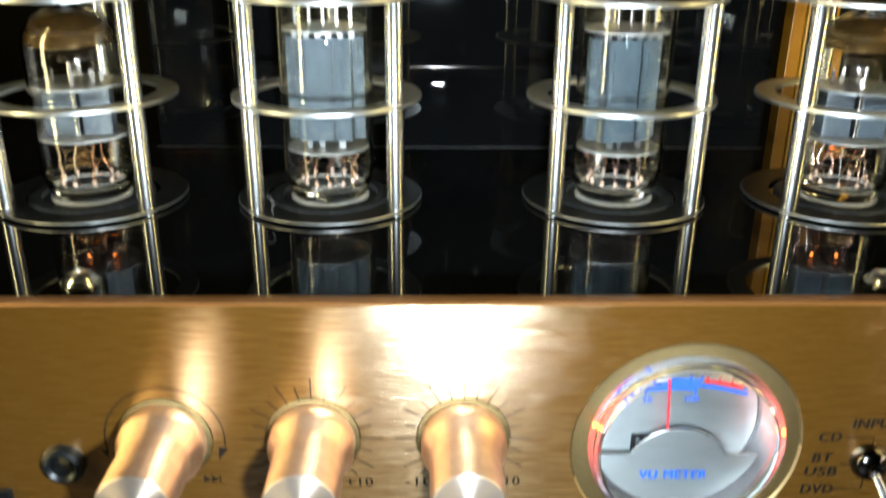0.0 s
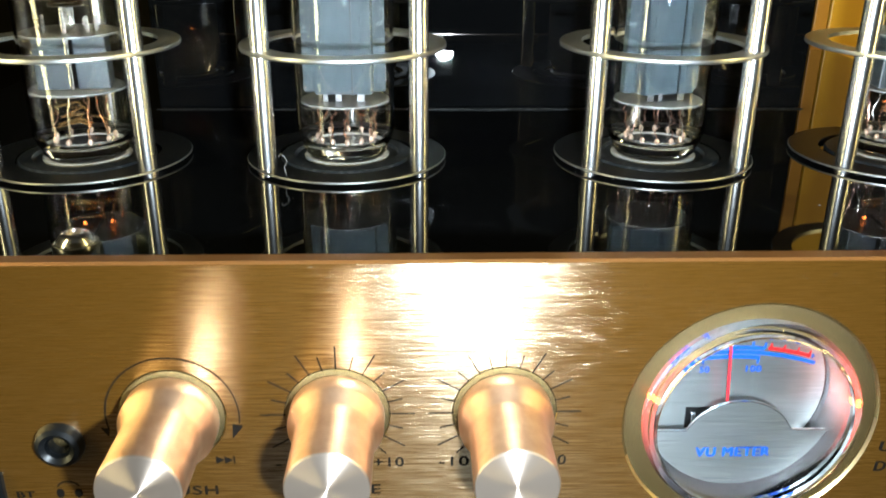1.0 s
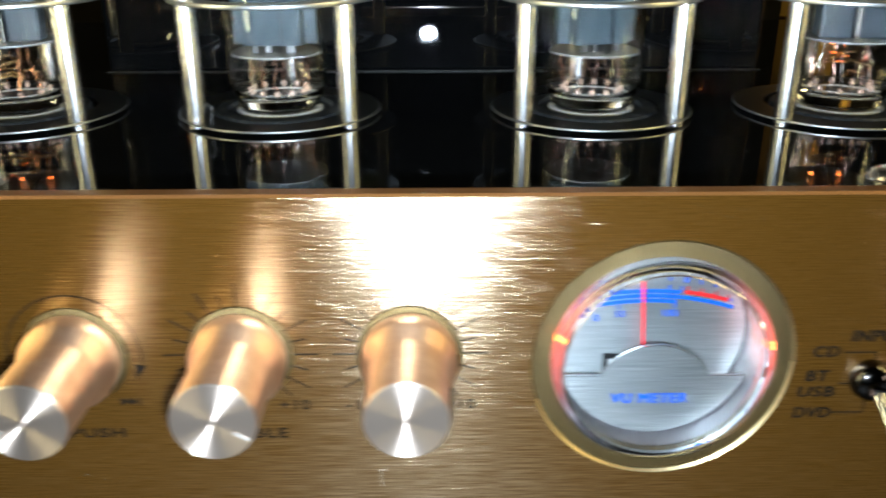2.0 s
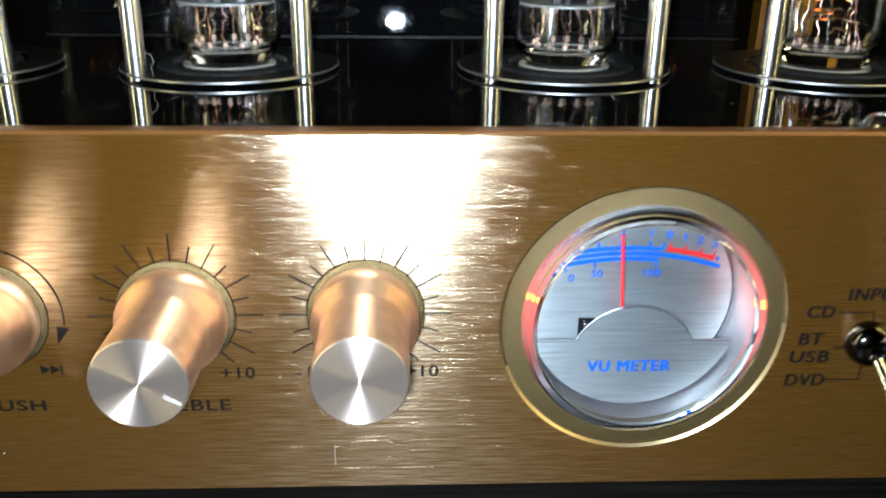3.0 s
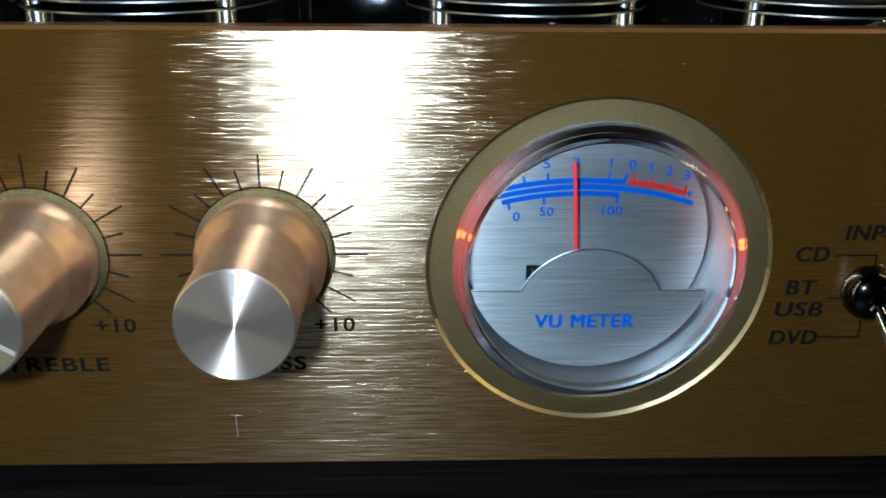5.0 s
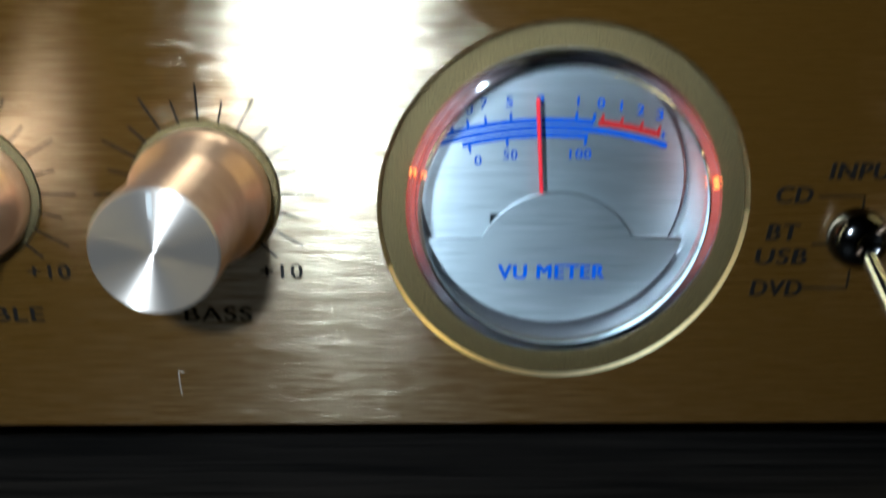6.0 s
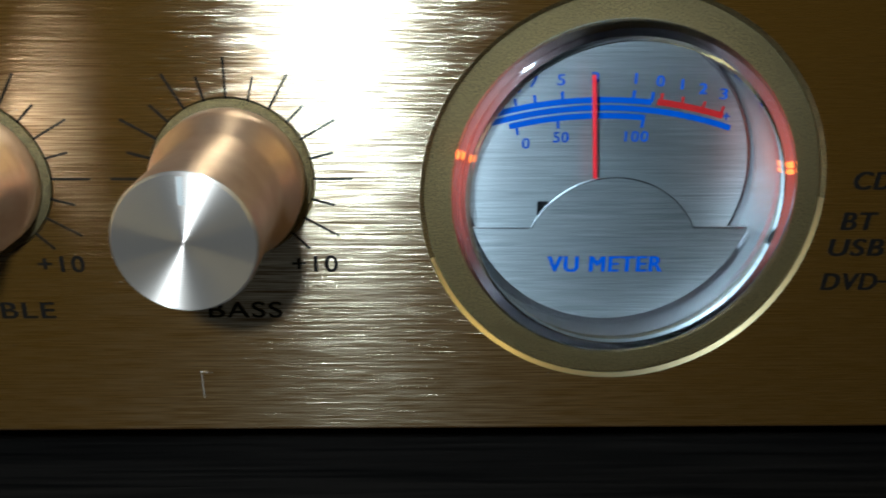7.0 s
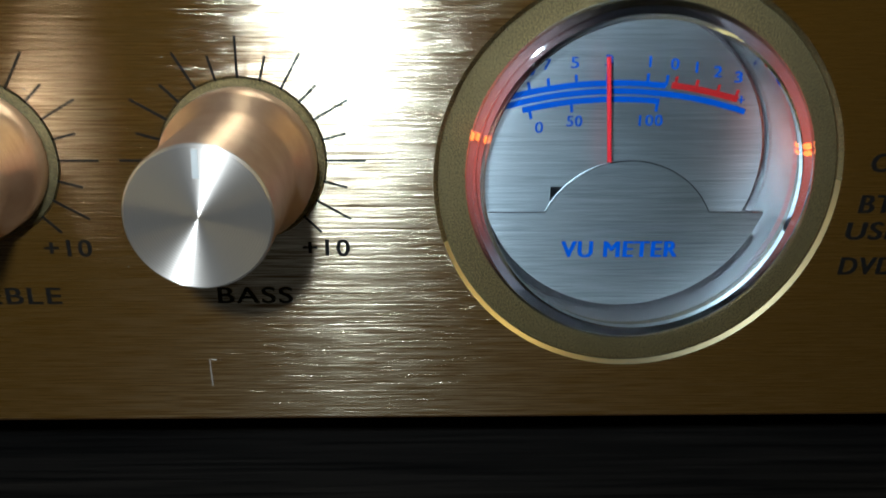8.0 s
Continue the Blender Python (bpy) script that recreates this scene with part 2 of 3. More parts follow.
heater_glow = glow("heater_glow", (1.0, 0.22, 0.03), 10.0)

table_wood = mat("black_stained_wood", (0.012, 0.011, 0.010), 0.5, 0.0, Specular_IOR_Level=0.2)
tg1 = noise_at(table_wood, 700, 5, (0.03, 1, 1), 0.65)
tint(table_wood, ramp(table_wood, tg1, 0.35, 0.7, 0, 1), (0.0022, 0.0018, 0.0015), (0.015, 0.0115, 0.009))
bump(table_wood, tg1, 0.0002, 0.6)
# lit and shaded colours for a strip standing in for the warmly lit background
lit_background_amber = mat("lit_background_amber", (0.30, 0.15, 0.03), 0.4)
ag = noise_at(lit_background_amber, 30, 4, (1, 1, 0.08))
tint(lit_background_amber, ramp(lit_background_amber, ag, 0.3, 0.7, 0, 1), (0.60, 0.30, 0.008), (0.74, 0.40, 0.012))
shaded_background_brown = mat("shaded_background_brown", (0.2, 0.08, 0.01), 0.45)
tint(shaded_background_brown, ramp(shaded_background_brown, noise_at(shaded_background_brown, 30, 4, (1, 1, 0.08)), 0.3, 0.7, 0, 1), (0.34, 0.14, 0.005), (0.46, 0.20, 0.008))
wall_paint = mat("dim_wall", (0.10, 0.085, 0.07), 0.8)
tint(wall_paint, ramp(wall_paint, noise_at(wall_paint, 6, 4), 0.3, 0.7, 0, 1), (0.035, 0.03, 0.026), (0.05, 0.043, 0.037))
floor_wood = mat("dark_floor", (0.08, 0.05, 0.03), 0.5)
tint(floor_wood, ramp(floor_wood, noise_at(floor_wood, 8, 4, (0.1, 1, 1)), 0.3, 0.7, 0, 1), (0.06, 0.04, 0.022), (0.11, 0.07, 0.04))


# ---------------------------------------------------------------- mesh helpers
def mesh_ob(name, bm, material, smooth=False, sharp=35):
    me = bpy.data.meshes.new(name)
    bmesh.ops.recalc_face_normals(bm, faces=bm.faces)
    bm.to_mesh(me)
    bm.free()
    for m in material if isinstance(material, (list, tuple)) else [material]:
        me.materials.append(m)
    if smooth:
        me.shade_smooth()
        me.set_sharp_from_angle(angle=radians(sharp))
    return new(name, me)


def part(name, bm, material, parent, label="", smooth=False, m=None):
    ob = mesh_ob(name, bm, material, smooth)
    ob.parent = parent
    if m is not None:
        ob.matrix_basis = m
    return tagged(ob, label)


def root(name, place, label, category, group=""):
    ob = new(name)
    ob.empty_display_size = 0.01
    ob.location = place
    return tagged(ob, label, category, group)


def box(bm, x0, x1, y0, y1, z0, z1, bevel=0.0):
    made = bmesh.ops.create_cube(bm, size=1.0)["verts"]
    for v in made:
        v.co = Vector((x0 + (v.co.x + 0.5) * (x1 - x0), y0 + (v.co.y + 0.5) * (y1 - y0), z0 + (v.co.z + 0.5) * (z1 - z0)))
    if bevel:
        edges = list({e for v in made for e in v.link_edges})
        bmesh.ops.bevel(bm, geom=edges, offset=bevel, segments=2, affect="EDGES", profile=0.5)
    return bm


def lathe(bm, outline, n=48, close=False):
    """Turns (radius, height) pairs round z."""
    rings = []
    for r, z in outline:
        if r < 1e-7:
            rings.append([bm.verts.new((0, 0, z))] * n)
        else:
            rings.append([bm.verts.new((r * math.cos(a), r * math.sin(a), z)) for a in (2 * math.pi * k / n for k in range(n))])
    pairs = list(zip(rings, rings[1:]))
    if close:
        pairs.append((rings[-1], rings[0]))
    for a, b in pairs:
        for k in range(n):
            j = (k + 1) % n
            quad = []
            for v in (a[k], a[j], b[j], b[k]):
                if v not in quad:
                    quad.append(v)
            if len(quad) > 2:
                bm.faces.new(quad)
    return bm


def tube(bm, points, r, n=8):
    """A round wire through the points."""
    rings = []
    pts = [Vector(p) for p in points]
    for i, p in enumerate(pts):
        d = (pts[min(i + 1, len(pts) - 1)] - pts[max(i - 1, 0)]).normalized()
        a = d.orthogonal().normalized() if not rings else (rings[-1][0].co - pts[i - 1])
        a = (a - d * a.dot(d)).normalized()
        b = d.cross(a)
        rings.append([bm.verts.new(p + r * (a * math.cos(t) + b * math.sin(t))) for t in (2 * math.pi * k / n for k in range(n))])
    for u, v in zip(rings, rings[1:]):
        for k in range(n):
            bm.faces.new((u[k], u[(k + 1) % n], v[(k + 1) % n], v[k]))
    bm.faces.new(rings[0][::-1])
    bm.faces.new(rings[-1])
    return bm


def ball(bm, place, r, n=10):
    made = bmesh.ops.create_uvsphere(bm, u_segments=n, v_segments=n // 2 + 1, radius=r)["verts"]
    bmesh.ops.translate(bm, verts=made, vec=place)
    return bm


FRONT = pose(0, 0, 0, 90, 0, 0)      # local z turned to -y: out of the panel, towards the viewer


def slab(bm, outline, y0, y1):
    """A flat shape in x, z drawn out from y0 to y1."""
    a = [bm.verts.new((x, y0, z)) for x, z in outline]
    b = [bm.verts.new((x, y1, z)) for x, z in outline]
    bm.faces.new(a)
    bm.faces.new(b[::-1])
    n = len(a)
    for k in range(n):
        bm.faces.new((a[k], a[(k + 1) % n], b[(k + 1) % n], b[k]))
    return bm


def stroke(bm, x0, z0, x1, z1, w, y0, y1):
    d = Vector((x1 - x0, z1 - z0))
    s = Vector((-d.y, d.x)).normalized() * (w / 2)
    return slab(bm, [(x0 + s.x, z0 + s.y), (x0 - s.x, z0 - s.y), (x1 - s.x, z1 - s.y), (x1 + s.x, z1 + s.y)], y0, y1)


def arc(bm, cx, cz, r, a0, a1, w, y0, y1, n=40):
    a = [radians(a0 + (a1 - a0) * k / n) for k in range(n + 1)]
    ring = [[bm.verts.new((cx + q * math.cos(t), y, cz + q * math.sin(t))) for t in a] for q, y in ((r - w / 2, y0), (r + w / 2, y0), (r + w / 2, y1), (r - w / 2, y1))]
    for i in range(4):
        u, v = ring[i], ring[(i + 1) % 4]
        for k in range(n):
            bm.faces.new((u[k], u[k + 1], v[k + 1], v[k]))
    for k in (0, n):
        bm.faces.new([q[k] for q in ring])
    return bm


def letters(name, words, cx, cz, high, wide, y, material, parent, slant=0.0, weight=0.0, space=1.12):
    """Words printed on a face that looks to -y, centred on cx, cz, with capitals of that height and a total width."""
    cu = bpy.data.curves.new(name, "FONT")
    cu.body, cu.size, cu.shear, cu.align_x, cu.space_character, cu.extrude = words, 1.0, slant, "CENTER", space, 0.01
    tmp = new("tmp", cu)
    me = bpy.data.meshes.new_from_object(tmp.evaluated_get(bpy.context.evaluated_depsgraph_get()))
    bpy.data.objects.remove(tmp)
    bpy.data.curves.remove(cu)
    xs, ys = [v.co.x for v in me.vertices], [v.co.y for v in me.vertices]
    kx, ky = wide / (max(xs) - min(xs)), high / (max(ys) - min(ys))
    mx, my = (max(xs) + min(xs)) / 2, (max(ys) + min(ys)) / 2
    bm = bmesh.new()
    for k, shift in enumerate((0.0, -weight, weight) if weight else (0.0,)):
        old = len(bm.verts)
        bm.from_mesh(me)
        bm.verts.ensure_lookup_table()
        for v in bm.verts[old:]:
            v.co = Vector((cx + shift * high + (v.co.x - mx) * kx, y - v.co.z * 0.005 - k * 0.000008, cz + (v.co.y - my) * ky))
    bm.to_mesh(me)
    bm.free()
    me.materials.append(material)
    me.name = name
    ob = new(name, me)
    ob.parent = parent
    return ob


# ---------------------------------------------------------------- room and table
def wall(name, x0, x1, y0, y1, z0, z1, material, label):
    ob = mesh_ob(name, box(bmesh.new(), x0, x1, y0, y1, z0, z1), material)
    return tagged(ob, label, name.split("_")[0], kind="structure")


wall("floor", -2.2, 2.2, -2.2, 1.4, -0.80, -0.72, floor_wood, "dark wooden floor under the table")
wall("ceiling", -2.2, 2.2, -2.2, 1.4, 1.75, 1.83, wall_paint, "dim plain ceiling of the room")
wall("wall_north", -2.2, 2.2, 1.4, 1.5, -0.80, 1.83, wall_paint, "dim painted wall behind the table")
wall("wall_south", -2.2, 2.2, -2.3, -2.2, -0.80, 1.83, wall_paint, "dim painted wall of the room")
wall("wall_west", -2.3, -2.2, -2.3, 1.5, -0.80, 1.83, wall_paint, "dim painted wall of the room")
wall("wall_east", 2.2, 2.3, -2.3, 1.5, -0.80, 1.83, wall_paint, "dim painted wall of the room")

table = root("table", (0, 0.15, -0.72), "black-stained wooden table with visible grain under the amplifier", "table")
part("tabletop", box(bmesh.new(), -0.6, 0.6, -0.4, 0.4, 0.685, 0.72, 0.002), table_wood, table)
for sx in (-0.55, 0.55):
    for sy in (-0.35, 0.35):
        part("leg", box(bmesh.new(), sx - 0.025, sx + 0.025, sy - 0.025, sy + 0.025, 0.0, 0.685, 0.002), table_wood, table)

# amber strip added in place of the warmly lit background behind the amplifier
board = root("lit_background_strip", (0.1655, 0.236, 0.0), "amber strip standing in for the warmly lit background behind the amplifier", "upright")
part("upright", box(bmesh.new(), -0.0010, 0.0125, -0.0050, 0.0050, 0.0, 0.42, 0.0006), lit_background_amber, board)
part("shaded_strip", box(bmesh.new(), -0.0068, -0.0011, -0.0040, 0.0050, 0.0, 0.42, 0.0005), shaded_background_brown, board, "browner strip for the shaded edge of the background")

# ---------------------------------------------------------------- amplifier
X0, X1, ZB, ZT = -0.136, 0.163, 0.0121, 0.0733      # front panel
PLATE = 0.070                                       # lacquered top
BX, BZ = 0.0537, 0.0423                             # its milled bed
MX, MZ = 0.0535, 0.0428                             # meter's centre
KNOBS = (-0.0473, -0.0190, 0.0100, 0.1190)
KZ = 0.0445

amp = root("tube_amplifier", (0, 0, 0), "tube amplifier with brushed gold front and glossy black top", "amplifier")


def front_panel():
    bm = bmesh.new()
    b, thick = 0.00045, 0.0032
    holes = [(BX, BZ, 0.0229, 0.0009, 96), (-0.0672, 0.0392, 0.0032, 0.002, 32)] + [(x, KZ, 0.0092 if x < 0.1 else 0.0135, 0.0006, 64) for x in KNOBS]
    rect = [(X0 + b, ZB + b), (X1 - b, ZB + b), (X1 - b, ZT - b), (X0 + b, ZT - b)]
    v = [bm.verts.new((x, 0, z)) for x, z in rect]
    edges = [bm.edges.new((v[k], v[(k + 1) % 4])) for k in range(4)]
    rings = []
    for cx, cz, r, deep, n in holes:
        ring = [bm.verts.new((cx + r * math.cos(2 * math.pi * k / n), 0, cz + r * math.sin(2 * math.pi * k / n))) for k in range(n)]
        edges += [bm.edges.new((ring[k], ring[(k + 1) % n])) for k in range(n)]
        rings.append(ring)
    bmesh.ops.triangle_fill(bm, edges=edges, use_beauty=True, use_dissolve=False)
    outer = [(X0, ZB), (X1, ZB), (X1, ZT), (X0, ZT)]
    loops = [v, [bm.verts.new((x, b, z)) for x, z in outer], [bm.verts.new((x, thick, z)) for x, z in outer]]
    for p, q in zip(loops, loops[1:]):
        for k in range(4):
            bm.faces.new((p[k], p[(k + 1) % 4], q[(k + 1) % 4], q[k])).material_index = 3
    for ring, (cx, cz, r, deep, n) in zip(rings, holes):
        lip = 0.00045
        mid = [bm.verts.new((cx + (u.co.x - cx) * (r - lip) / r, lip, cz + (u.co.z - cz) * (r - lip) / r)) for u in ring]
        low = [bm.verts.new((u.co.x, deep, u.co.z)) for u in mid]
        for k in range(n):
            j = (k + 1) % n
            # lower half of the lip coloured as lit, the upper half as shaded
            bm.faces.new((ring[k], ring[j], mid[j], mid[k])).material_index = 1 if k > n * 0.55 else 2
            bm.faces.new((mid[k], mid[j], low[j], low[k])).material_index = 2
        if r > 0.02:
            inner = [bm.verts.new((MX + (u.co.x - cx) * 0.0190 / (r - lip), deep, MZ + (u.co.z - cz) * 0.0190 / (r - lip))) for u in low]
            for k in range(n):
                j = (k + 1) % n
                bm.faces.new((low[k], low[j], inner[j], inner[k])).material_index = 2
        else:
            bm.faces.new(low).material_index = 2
    uv = bm.loops.layers.uv.new("UVMap")
    for f in bm.faces:
        for lp in f.loops:
            lp[uv].uv = (lp.vert.co.z + lp.vert.co.y * 0.3, lp.vert.co.x)
    return part("front_panel", bm, (gold, lit_lip_gold, sanded, dark_bevel_gold), amp, "brushed gold aluminium front panel with black lettering")


panel = front_panel()
part("chassis", box(bmesh.new(), X0 + 0.004, X1 - 0.004, 0.014, 0.215, ZB + 0.002, PLATE - 0.0015, 0.0008), black_plastic, amp, "black steel chassis box")
part("top_plate", box(bmesh.new(), X0 + 0.003, X1 - 0.003, 0.0034, 0.217, PLATE - 0.0013, PLATE, 0.0004), black_gloss, amp, "glossy black lacquered top plate")
for sx in (X0 + 0.03, X1 - 0.03):
    for sy in (0.03, 0.18):
        part("rubber_foot", lathe(bmesh.new(), [(0, 0), (0.010, 0), (0.011, 0.002), (0.012, 0.014), (0, 0.014)], 24), black_plastic, amp, "black rubber foot", True, pose(sx, sy, 0))

# transformer cover across the back
CX0, CX1, CY = -0.0775, 0.1065, 0.117
part("transformer_cover", box(bmesh.new(), CX0, CX1, CY, 0.205, PLATE - 0.0002, PLATE + 0.085, 0.0012), black_gloss, amp, "glossy black transformer cover")


part("cover_seam", box(bmesh.new(), CX0 - 0.0006, CX1 + 0.0006, CY - 0.0007, CY - 0.0001, PLATE, PLATE + 0.0003, 0.0001), dusty, amp, "bright seam along the foot of the cover")


def screw(x, y):
    bm = lathe(bmesh.new(), [(0, 0), (0.0046, 0), (0.0046, 0.0004), (0.0040, 0.0006), (0.0038, 0.0010), (0.0033, 0.0021), (0.0023, 0.0027), (0.0018, 0.0028), (0.0016, 0.0014), (0, 0.0014)], 28)
    bmesh.ops.scale(bm, verts=bm.verts, vec=(0.86, 0.86, 0.8))
    part("screw", bm, nickel, amp, "domed chrome socket screw", True, pose(x, y, PLATE))


screw(-0.0655, 0.0165)
screw(0.0955, 0.0165)


# ---- knobs
def knob(x, k=1.0, notch=90.0):
    """A turned knob: wide foot, long chamfer, straight barrel, spun end cap."""
    body = [(0, 0.0005), (0.0080, 0.0005), (0.0082, 0.0008), (0.0082, 0.0041), (0.0080, 0.0045), (0.0069, 0.0072), (0.0067, 0.0077), (0.0067, 0.0198), (0.0066, 0.0202), (0, 0.0202)]
    ob = part("knob", lathe(bmesh.new(), [(r * k, z * (k + 1) / 2) for r, z in body], 64), copper, amp, "rose-gold turned aluminium knob", True, pose(x, 0, KZ, 90, 0, 0))
    collar = [(0, -0.0006), (0.0088, -0.0006), (0.0090, 0.0001), (0.0087, 0.0003), (0, 0.0003)]
    part("collar", lathe(bmesh.new(), [(r * k, z * (k + 1) / 2) for r, z in collar], 64), sanded, ob, "flat sanded gold seat", True)
    top = 0.0202 * (k + 1) / 2
    cap = [(0, 0.0), (0.0066 * k, 0.0), (0.0066 * k, 0.0003), (0.0064 * k, 0.0005), (0, 0.0005)]
    part("end_cap", lathe(bmesh.new(), cap, 64), spun, ob, "spun aluminium end cap", True, pose(0, 0, top))
    bm = box(bmesh.new(), 0.0036 * k, 0.0062 * k, -0.00028, 0.00028, 0.0003, 0.00053)
    part("pointer_mark", bm, scratch_white, ob, "milled pointer mark", False, pose(0, 0, top, 0, 0, notch))


knob(KNOBS[0], 1.0, 200)
knob(KNOBS[1], 1.0, -30)
knob(KNOBS[2], 1.0, 88)
knob(KNOBS[3], 1.45, 120)

INK = -0.00005


def dial_marks(x):
    for k in range(19):
        a = -45 + 15 * k
        far = 0.0134 if a % 30 == 0 else 0.0117
        c, s = math.cos(radians(a)), math.sin(radians(a))
        part("tick", stroke(bmesh.new(), x + 0.0088 * c, KZ + 0.0088 * s, x + far * c, KZ + far * s, 0.00028, INK, 0.0002), black_ink, panel)


dial_marks(KNOBS[1])
dial_marks(KNOBS[2])
for k in range(19):
    a = -45 + 15 * k
    far = 0.0226 if a % 30 == 0 else 0.0198
    c, v = math.cos(radians(a)), math.sin(radians(a))
    part("tick", stroke(bmesh.new(), KNOBS[3] + 0.0150 * c, KZ + 0.0150 * v, KNOBS[3] + far * c, KZ + far * v, 0.0003, INK, 0.0002), black_ink, panel)

for x in KNOBS[1:3]:
    letters("lettering", "+10", x + 0.0087, 0.0344, 0.0020, 0.0052, INK, black_ink, panel, 0.0, 0.03)
    letters("lettering", "-10", x - 0.0087, 0.0344, 0.0020, 0.0052, INK, black_ink, panel, 0.0, 0.03)
letters("lettering", "TREBLE", -0.0188, 0.0286, 0.0020, 0.0138, INK, black_ink, panel, 0.0, 0.03)
letters("lettering", "BASS", 0.0103, 0.0286, 0.0020, 0.0085, INK, black_ink, panel, 0.0, 0.03)
letters("lettering", "PUSH", -0.0457, 0.0289, 0.0019, 0.0095, INK, black_ink, panel, 0.0, 0.03)
for x in (-0.0520, -0.0513):
    part("pause_mark", stroke(bmesh.new(), x, 0.0281, x, 0.0297, 0.0003, INK, 0.0002), black_ink, panel)
letters("lettering", "BT", -0.0749, 0.0285, 0.0013, 0.0030, INK, black_ink, panel, 0.0, 0.06)
letters("lettering", "INPUT", 0.0906, 0.0473, 0.0021, 0.0094, INK, black_ink, panel, 0.09, 0.05)
letters("lettering", "CD", 0.0819, 0.0443, 0.0021, 0.0043, INK, black_ink, panel, 0.09, 0.05)
letters("lettering", "BT", 0.0811, 0.0395, 0.0021, 0.0039, INK, black_ink, panel, 0.09, 0.05)
letters("lettering", "USB", 0.0813, 0.0363, 0.0021, 0.0063, INK, black_ink, panel, 0.09, 0.05)
letters("lettering", "DVD", 0.0812, 0.0320, 0.0021, 0.0064, INK, black_ink, panel, 0.09, 0.05)
letters("lettering", "MIN", 0.1030, 0.0276, 0.0021, 0.0060, INK, black_ink, panel, 0.09, 0.05)
for x0, z0, x1, z1 in ((0.0849, 0.0441, 0.0906, 0.0441), (0.0905, 0.0442, 0.0907, 0.0415), (0.0849, 0.0379, 0.0871, 0.0379), (0.0844, 0.0320, 0.0903, 0.0320), (0.0902, 0.0319, 0.0902, 0.0345)):
    part("input_line", stroke(bmesh.new(), x0, z0, x1, z1, 0.00026, INK, 0.0002), black_ink, panel)

# arc with two arrowheads round the selector knob
bm = arc(bmesh.new(), KNOBS[0], KZ, 0.0114, -8, 193, 0.00028, INK, 0.0002)
part("selector_arc", bm, black_ink, panel)
part("arrowhead", slab(bmesh.new(), [(-0.0599, 0.0424), (-0.0583, 0.0422), (-0.0586, 0.0405)], INK, 0.0002), black_ink, panel)
part("arrowhead", slab(bmesh.new(), [(-0.0372, 0.0428), (-0.0353, 0.0424), (-0.0374, 0.0397)], INK, 0.0002), black_ink, panel)
for x in (-0.0407, -0.0392):
    part("skip_mark", slab(bmesh.new(), [(x, 0.0361), (x, 0.0345), (x + 0.0015, 0.0353)], INK, 0.0002), black_ink, panel)
part("skip_mark", stroke(bmesh.new(), -0.0375, 0.0361, -0.0375, 0.0345, 0.0003, INK, 0.0002), black_ink, panel)

# headphone sign and socket, black port
HX = -0.0672
arc(bm := bmesh.new(), HX, 0.0289, 0.0023, 35, 145, 0.00028, INK, 0.0002, 16)
part("headphone_sign", bm, black_ink, panel)
for sx in (-1, 1):
    slab(bm := bmesh.new(), [(HX + sx * 0.0016 + 0.0007 * math.cos(radians(30 * k)), 0.0287 + 0.0010 * math.sin(radians(30 * k))) for k in range(12)], INK, 0.0002)
    part("headphone_sign", bm, black_ink, panel)
part("headphone_socket", lathe(bmesh.new(), [(0.0021, 0.0004), (0.0022, 0.0014), (0.0030, 0.0020), (0.0038, 0.0016), (0.0043, 0.0006), (0.0043, -0.0001), (0.0028, -0.0001), (0.0028, -0.0016), (0.0021, -0.0016)], 40, True), black_plastic, amp, "black plastic headphone socket", True, pose(-0.0672, 0, 0.0392, 90, 0, 0))
part("contact_sleeve", lathe(bmesh.new(), [(0.0018, -0.0015), (0.0018, 0.0006), (0.0020, 0.0006), (0.0020, -0.0015)], 24, True), black_plastic, amp, "", True, pose(-0.0672, 0, 0.0392, 90, 0, 0))
part("port_cover", box(bmesh.new(), -0.0930, -0.0782, -0.0012, 0.0004, 0.0255, 0.0335, 0.0004), black_plastic, amp, "black plastic port cover")

# toggle switch
tx, tz = 0.0900, 0.0392
dome = [(0, -0.0004), (0.0033, -0.0004), (0.0037, 0.0004), (0.0038, 0.0014), (0.0035, 0.0025), (0.0027, 0.0034), (0.0017, 0.0038), (0.0012, 0.0034), (0, 0.0030)]
bushing = part("toggle_switch", lathe(bmesh.new(), dome, 40), dark_chrome, amp, "black chrome bushing with a chrome bat lever", True, pose(tx, 0, tz, 90, 0, 0))
bat = lathe(bmesh.new(), [(0, -0.0010), (0.0007, -0.0010), (0.0008, 0.0020), (0.0011, 0.0082), (0.00125, 0.0096), (0.0010, 0.0106), (0, 0.0109)], 24)
lean = Vector((0.25, -0.73, 0.64)).to_track_quat("Z", "Y").to_matrix().to_4x4()
part("lever", bat, chrome, bushing, "chrome bat lever", True, Matrix.Translation((0, 0, 0.0016)) @ lean)


# ---- meter
def circle(cx, cz, r, n=72, a0=0, a1=360):
    return [(cx + r * math.cos(radians(a0 + (a1 - a0) * k / n)), cz + r * math.sin(radians(a0 + (a1 - a0) * k / n))) for k in range(n + (a1 - a0 < 360))]


DIAL, SHIELD, PRINT = 0.0095, 0.0040, 0.00006
housing = part("vu_meter", lathe(bmesh.new(), [(0.0206, -0.0120), (0.0206, -0.0016), (0.0200, -0.0016), (0.0200, -0.0106), (0.0, -0.0106), (0.0, -0.0120)], 96, True), white_plastic, amp, "round analogue meter under a clear cover", True, pose(MX, 0, MZ, 90, 0, 0))


